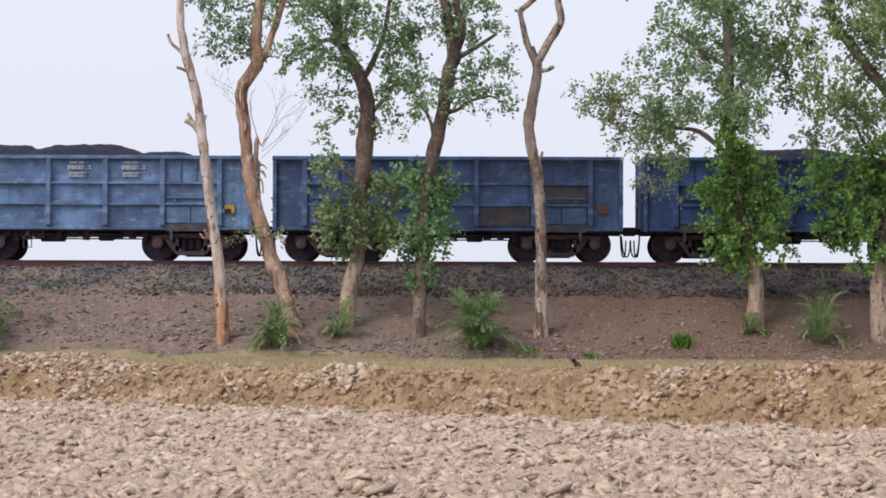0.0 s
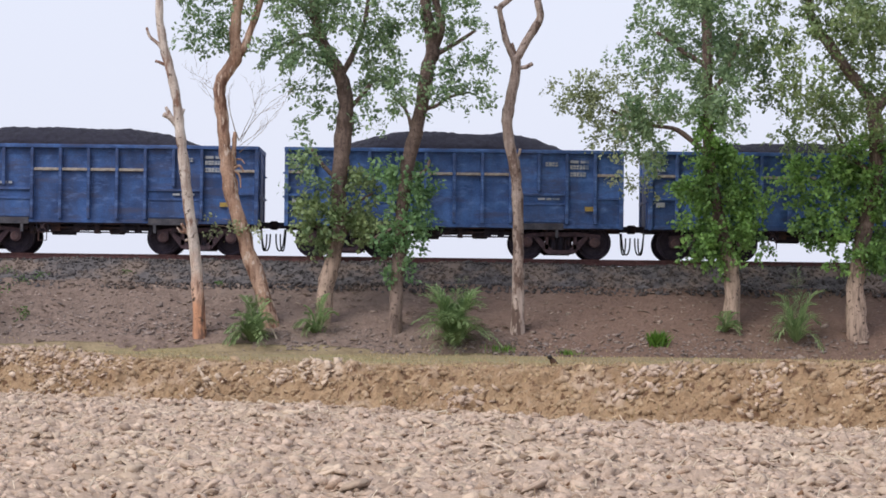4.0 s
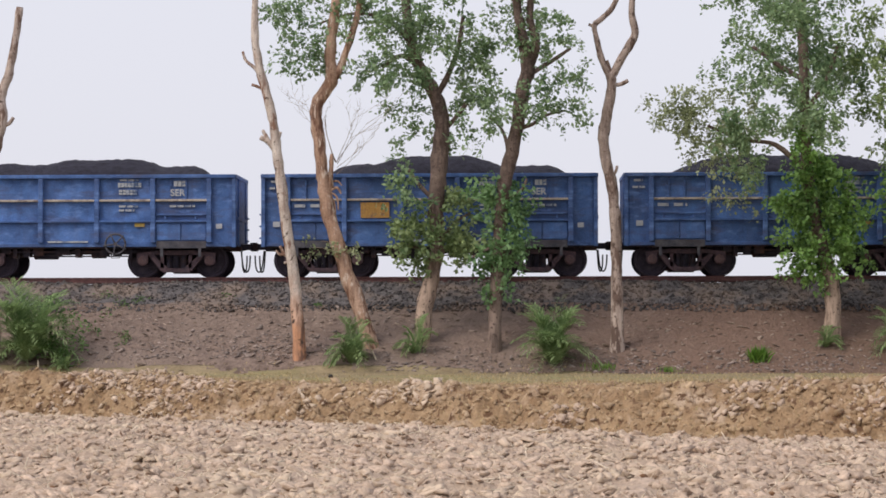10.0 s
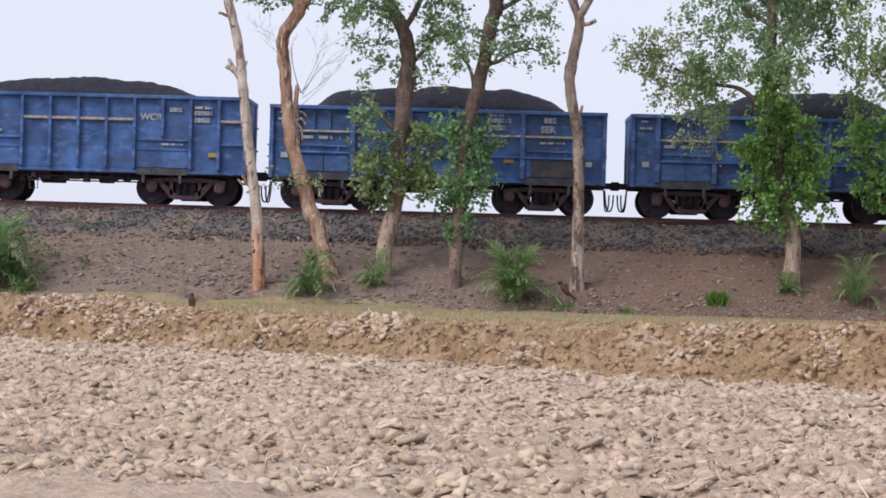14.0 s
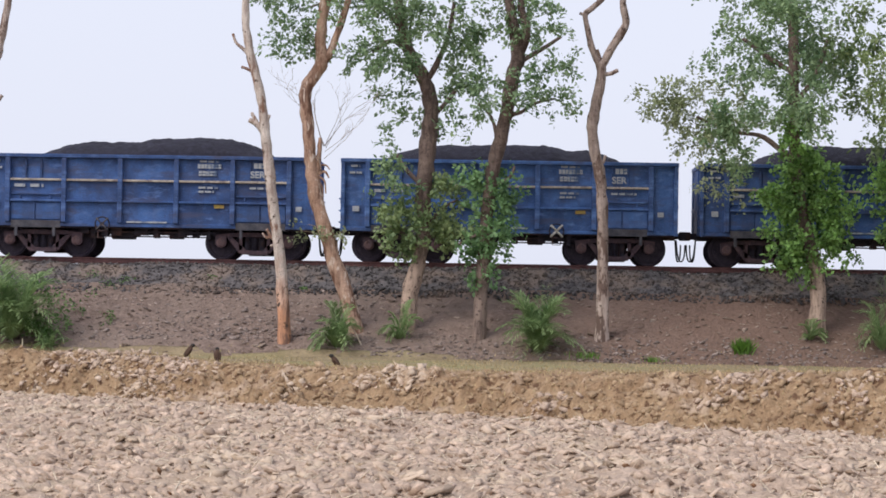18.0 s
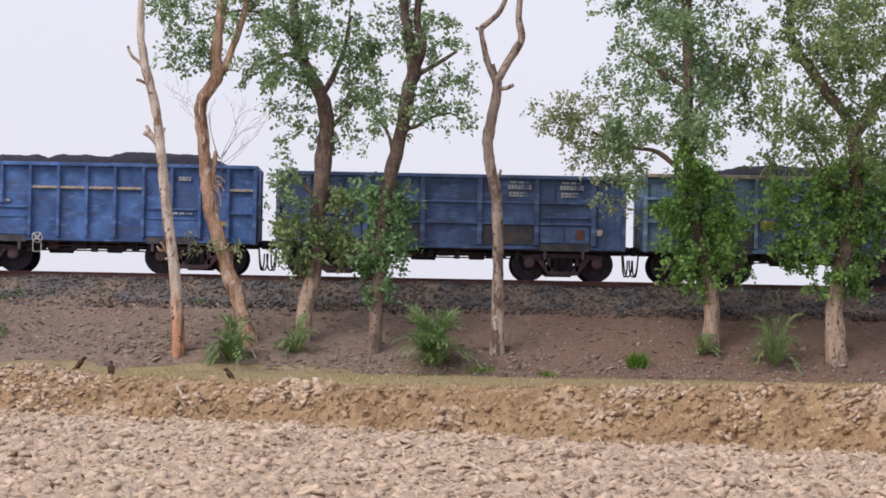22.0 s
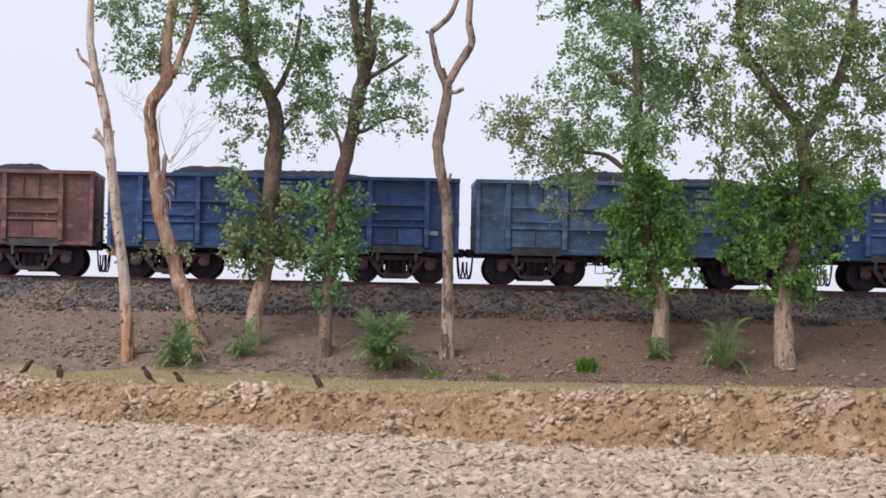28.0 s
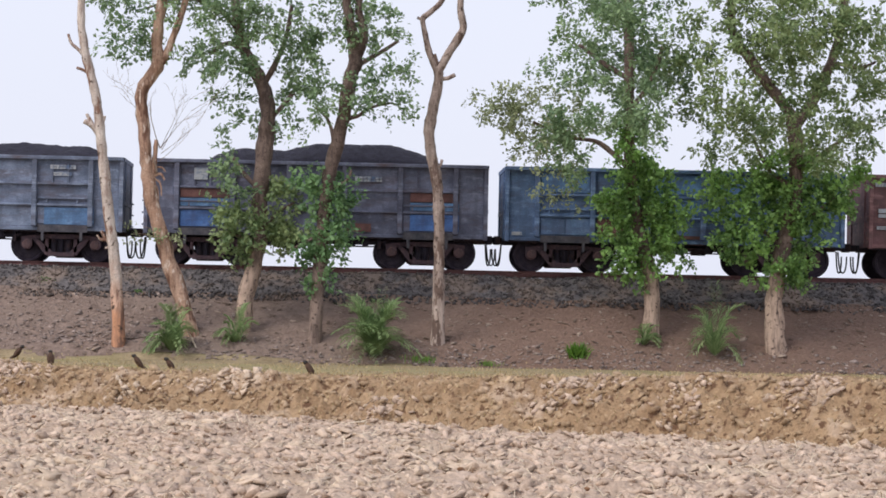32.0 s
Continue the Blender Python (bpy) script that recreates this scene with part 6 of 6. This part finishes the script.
def palm_bush(x, y, spread_r, height, fronds, seed, label, wide=1.0):
    """A young date palm: arching fronds with narrow leaflets on both sides."""
    rng = np.random.RandomState(seed)
    z0 = max(bank_z(y), 0) - 0.05
    t = thing("palm_bush", label, "bush", "palm bushes on the slope", pose(x, y, z0))
    for k in range(fronds):
        a, up = rng.uniform(0, 2 * math.pi), rng.uniform(0.55, 1.45)
        reach = rng.uniform(0.75, 1.1)
        s = np.linspace(0.06, 1, 30)
        flat = spread_r * wide * reach * (0.75 * math.cos(up) * s + 0.45 * s ** 2)
        rise = height * reach * (1.15 * math.sin(up) * s - 0.55 * (0.35 + math.cos(up)) * s ** 2.6)
        spine = np.stack([flat * math.cos(a), flat * math.sin(a), rise], 1) + rng.normal(0, 0.04, 3) * [1, 1, 0]
        places, sizes, spins = [], [], []
        along = np.gradient(spine, axis=0)
        along /= np.linalg.norm(along, axis=1)[:, None]
        for j, p in enumerate(spine):
            side = np.cross(along[j], (0.02, 0.03, 1.0))
            side /= np.linalg.norm(side) + 1e-6
            for sgn in (-1, 1):
                d = along[j] * 0.8 + sgn * side * 0.8 + np.array([0, 0, -0.05]) + rng.normal(0, 0.14, 3)
                d /= np.linalg.norm(d)
                u = np.cross(d, (0.1, 0.2, 1.0))
                u /= np.linalg.norm(u)
                places.append(p)
                spins.append(np.stack([u, d, np.cross(u, d)], 1))
                ln = 0.40 * height * (1 - 0.55 * s[j]) * min(1, 0.5 + 2 * s[j]) * rng.uniform(0.7, 1.1) / 1.4
                sizes.append((0.038, ln, ln))
        me = strewn("frond", LEAF, [(0, 1, 2, 3)], places, sizes, np.array(spins))
        part("frond", me, M["palm"], t)
    return t


def grass_tuft(x, y, r, h, blades, seed, label):
    rng = np.random.RandomState(seed)
    z0 = max(bank_z(y), 0) - 0.03
    p = np.concatenate([rng.normal(0, r * 0.4, (blades, 2)), np.zeros((blades, 1))], 1)
    s = rng.uniform(0.6, 1.1, blades) * h
    me = strewn("grass_tuft", BLADE, [(0, 1, 2, 3)], p, np.stack([s * 0.8, s, s], 1), turns(rng, blades, 0.5))
    ob = tagged(part("grass_tuft", me, M["grass"], m=pose(x, y, z0)), label, "grass", "grass tufts on the slope", "stuff")
    return ob


def leafy_shrub(x, y, clumps, seed, label, leaf=0.08, thick=520):
    """A small bush: a few stems and sprays of leaves, its clumps given from its foot."""
    z0 = max(bank_z(y), 0) - 0.03
    t = thing("shrub", label, "bush", "shrubs on the slope", pose(x, y, z0))
    for k, (dx, dz, rx, rz) in enumerate(clumps):
        part("stem", tube(bmesh.new(), [(Vector((0.05 * k - 0.05, 0, 0)), 0.018), (Vector((dx * 0.5, 0.03, dz * 0.6)), 0.012), (Vector((dx, 0.05, dz + rz * 0.5)), 0.006)], 5, 2), M["twig"], t)
    leaves = part("leaves", crown("leaves", y, [(x + dx, z0 + dz, rx, rz) for dx, dz, rx, rz in clumps], seed, per_area=thick, leaf=leaf, depth=0.8, slender=0.6, droop=0.1), M["shrub"], t)
    leaves.matrix_basis = pose(-x, -y, -z0)
    return t


def weed(x, y, z, r, h, leaves, seed):
    """A low dark weed rooted among the ballast stones."""
    rng = np.random.RandomState(seed)
    p = rng.normal(0, 1, (leaves, 3)) * [r * 0.5, r * 0.4, 0] + [0, 0, 1] * rng.uniform(0.0, h, (leaves, 1))
    n = rng.uniform(0.05, 0.11, leaves)
    me = strewn("weed", LEAF, [(0, 1, 2, 3)], p, np.stack([n * 0.5, n, n], 1), turns(rng, leaves))
    return tagged(part("weed", me, M["shrub"], m=pose(x, y, z)), "low dark green weed among grey ballast stones", "weed", "weeds in the ballast", "stuff")


def build_plants():
    palm_bush(-4.6, 67.7, 0.72, 1.75, 26, 61, "young green palm bush at a tree's foot", 1.0)
    palm_bush(-2.85, 68.3, 0.6, 1.3, 14, 62, "thin grey-green palm seedling on the slope", 0.9)
    palm_bush(0.95, 67.7, 1.15, 2.1, 60, 63, "dense dark green palm bush on the slope", 1.0)
    palm_bush(10.5, 68.1, 0.9, 2.2, 15, 64, "spiky green palm bush under the trees", 1.0)
    palm_bush(8.55, 68.7, 0.5, 0.9, 10, 65, "small green seedling at a trunk's foot", 1.0)
    palm_bush(-13.7, 67.9, 1.5, 2.75, 70, 66, "broad green palm bush beside a dead tree", 1.0)
    palm_bush(-15.4, 68.2, 1.4, 1.5, 26, 67, "low green bush on the slope", 1.0)
    palm_bush(-12.6, 67.6, 0.7, 0.7, 12, 68, "low green bush at the foot of the slope", 1.1)
    leafy_shrub(-12.75, 68.0, [(0.0, 0.5, 0.55, 0.40), (-0.5, 0.9, 0.45, 0.40), (0.2, 1.2, 0.35, 0.25), (-0.2, 0.25, 0.5, 0.22), (-0.35, 1.5, 0.3, 0.2)], 91, "tangled dark green shrub beside a palm bush")
    leafy_shrub(-12.0, 69.5, [(0.0, 0.25, 0.28, 0.18)], 92, "small dull green shrub on the bare slope")
    leafy_shrub(-11.1, 69.2, [(0.0, 0.15, 0.16, 0.12)], 93, "small dull green shrub on the bare slope")
    for foot, top, label in (((-3.90, 67.9, 0.30), (-4.33, 68.25, 1.02), "pale broken stick leaning at a tree's foot"), ((-13.3, 67.25, -0.05), (-13.26, 67.3, 0.42), "short dry stick standing beside a palm bush")):
        tagged(part("stick", tube(bmesh.new(), [(Vector(foot), 0.026), ((Vector(foot) + Vector(top)) / 2 + Vector((0.03, 0, 0.02)), 0.022), (Vector(top), 0.015)], 6, 2), M["straw"]), label, "stick")
    for k, (x, r, h) in enumerate(((-16.4, 0.30, 0.25), (-14.9, 0.34, 0.28), (-14.2, 0.24, 0.2), (-13.6, 0.30, 0.22), (-12.1, 0.26, 0.22), (-11.5, 0.30, 0.26), (-11.1, 0.26, 0.22), (-8.6, 0.22, 0.18), (-5.8, 0.2, 0.14))):
        y = 71.45 + 0.35 * math.sin(2.1 * k)
        weed(x, y, 1.98 + (y - 71.4) * 0.47, r, h, 46, 210 + k)
    grass_tuft(6.6, 67.9, 0.24, 0.48, 170, 71, "bright green grass tuft on the slope")
    grass_tuft(2.3, 67.5, 0.45, 0.24, 110, 72, "low green weeds on the slope")
    grass_tuft(4.1, 67.4, 0.40, 0.18, 80, 73, "low green weeds on the slope")


build_trees()
build_plants()


# ---- mynas on the bund ----
def egg(rings, tilt, at, segments=10):
    """A rounded feathered form along x, tilted up and set at a place."""
    bm = bmesh.new()
    turned(bm, rings, segments, "X")
    for f in bm.faces:
        f.smooth = True
    bmesh.ops.transform(bm, matrix=Matrix.Translation(at) @ Matrix.Rotation(-radians(tilt), 4, "Y"), verts=bm.verts[:])
    return bm


def bird(label):
    b = thing("bird", label, "bird", "mynas on the bund")
    part("body", shared(("bird_body",), lambda: egg([(-0.10, 0.012), (-0.07, 0.030), (-0.01, 0.045), (0.05, 0.042), (0.09, 0.026), (0.11, 0.012)], 54, (0, 0, 0.125))), M["feather"], b)
    part("head", shared(("bird_head",), lambda: egg([(-0.035, 0.010), (-0.02, 0.027), (0.005, 0.032), (0.028, 0.022), (0.04, 0.008)], 10, (0.07, 0, 0.215))), M["black_feather"], b)
    part("beak", shared(("bird_beak",), lambda: egg([(0.0, 0.011), (0.03, 0.003)], -8, (0.105, 0, 0.213), 6)), M["beak"], b)
    part("tail", shared(("bird_tail",), lambda: egg([(-0.12, 0.016), (-0.06, 0.02), (0.0, 0.016)], 42, (-0.06, 0, 0.075), 6)), M["feather"], b)
    for s in (-1, 1):
        part("wing", shared(("bird_wing", s), lambda: egg([(-0.12, 0.004), (-0.05, 0.020), (0.02, 0.024), (0.06, 0.012)], 52, (-0.01, s * 0.036, 0.125), 8)), M["feather"], b, "dark brown folded wing")
        part("leg", shared(("bird_leg", s), lambda: tube(bmesh.new(), [(Vector((0.0, s * 0.02, 0.09)), 0.008), (Vector((0.01, s * 0.022, 0.04)), 0.005), (Vector((0.0, s * 0.022, 0.002)), 0.005), (Vector((0.035, s * 0.024, 0.0)), 0.004)], 5, 2)), M["beak"], b)
    return b


def crest(x, y):
    a, o = x * BUND_ALONG.x + y * BUND_ALONG.y, x * BUND_OUT.x + y * BUND_OUT.y - BUND_FOOT
    return float(bund_z(np.array([a]), np.array([o]))[0])


FLIGHTS = [  # rows of seconds, x, y, height over the crest, heading
    [(0, 1.87, 33.79, 0, 200), (6.9, 1.87, 33.79, 0, 200), (7.2, 2.2, 33.3, 0.25, 140), (8.2, 9.5, 27.65, 0, 80), (12.8, 9.5, 27.65, 0, 120), (14.0, 1.2, 33.9, 0.35, 170), (14.3, 0.22, 34.45, 0.25, 170), (15.6, -2.49, 36.55, 0, 170), (32, -2.49, 36.55, 0, 170)],
    [(0, 10.5, 26.9, 0, 150), (3.6, 10.5, 26.9, 0, 150), (5.0, 2.3, 33.1, 0.3, 150), (5.4, 1.78, 33.83, 0, 150), (6.0, 1.74, 33.89, 0, 150), (7.0, 1.46, 34.10, 0, 150), (8.0, -2.17, 36.94, 0, 145), (9.0, -2.81, 37.40, 0, 150), (10.5, -2.83, 37.42, 0, 150), (11.0, -3.24, 37.72, 0, 150), (12.0, -4.19, 38.41, 0, 130), (13.0, -4.42, 37.86, 0, 100), (32, -4.42, 37.86, 0, 100)],
    [(0, -13.0, 44.15, 0, -20), (14.4, -13.0, 44.15, 0, -20), (15.8, -5.4, 38.4, 0.3, 0), (16.2, -4.9, 38.2, 0, 150), (17.5, -4.9, 38.2, 0, 150), (18.2, -4.92, 38.22, 0, 15), (32, -4.98, 38.26, 0, 15)],
    [(0, 11.5, 26.2, 0, 150), (24.6, 11.5, 26.2, 0, 150), (25.8, -0.4, 34.9, 0.5, 160), (26.0, -0.87, 35.25, 0, 160), (26.3, -1.03, 35.37, 0, 165), (26.6, -1.03, 35.37, 0, 165), (27.6, -0.41, 34.91, 0, 150), (32, -0.41, 34.91, 0, 150)],
    [(0, -14.0, 44.9, 0, 0), (26.4, -14.0, 44.9, 0, 0), (27.6, -3.4, 37.1, 0.3, 0), (28.1, -2.99, 36.81, 0, 165), (32, -2.99, 36.81, 0, 165)],
]
BIRDS = [bird("small dark brown myna standing on the bund's crest") for _ in FLIGHTS]


def motions():
    """The train rolls past from left to right at an even speed, its wheels turning."""
    for w, heap, x, wheels in MOVING:
        rows = [(t, pose(x + SPEED * t, TRACK_Y, RAIL_TOP)) for t in range(0, 33, 4)]
        walk(w, rows)
        walk(heap, rows)
        for ob, dx in wheels:
            walk(ob, [(k / FPS, pose(dx, 0, WHEEL_R, 0, math.degrees(SPEED / WHEEL_R * k / FPS), 0)) for k in range(0, 32 * FPS + 1, 2)])
    for ob, way in zip(BIRDS, FLIGHTS):
        walk(ob, [(t, pose(x, y, crest(x, y) + up, 0, 0, head)) for t, x, y, up, head in way])


motions()
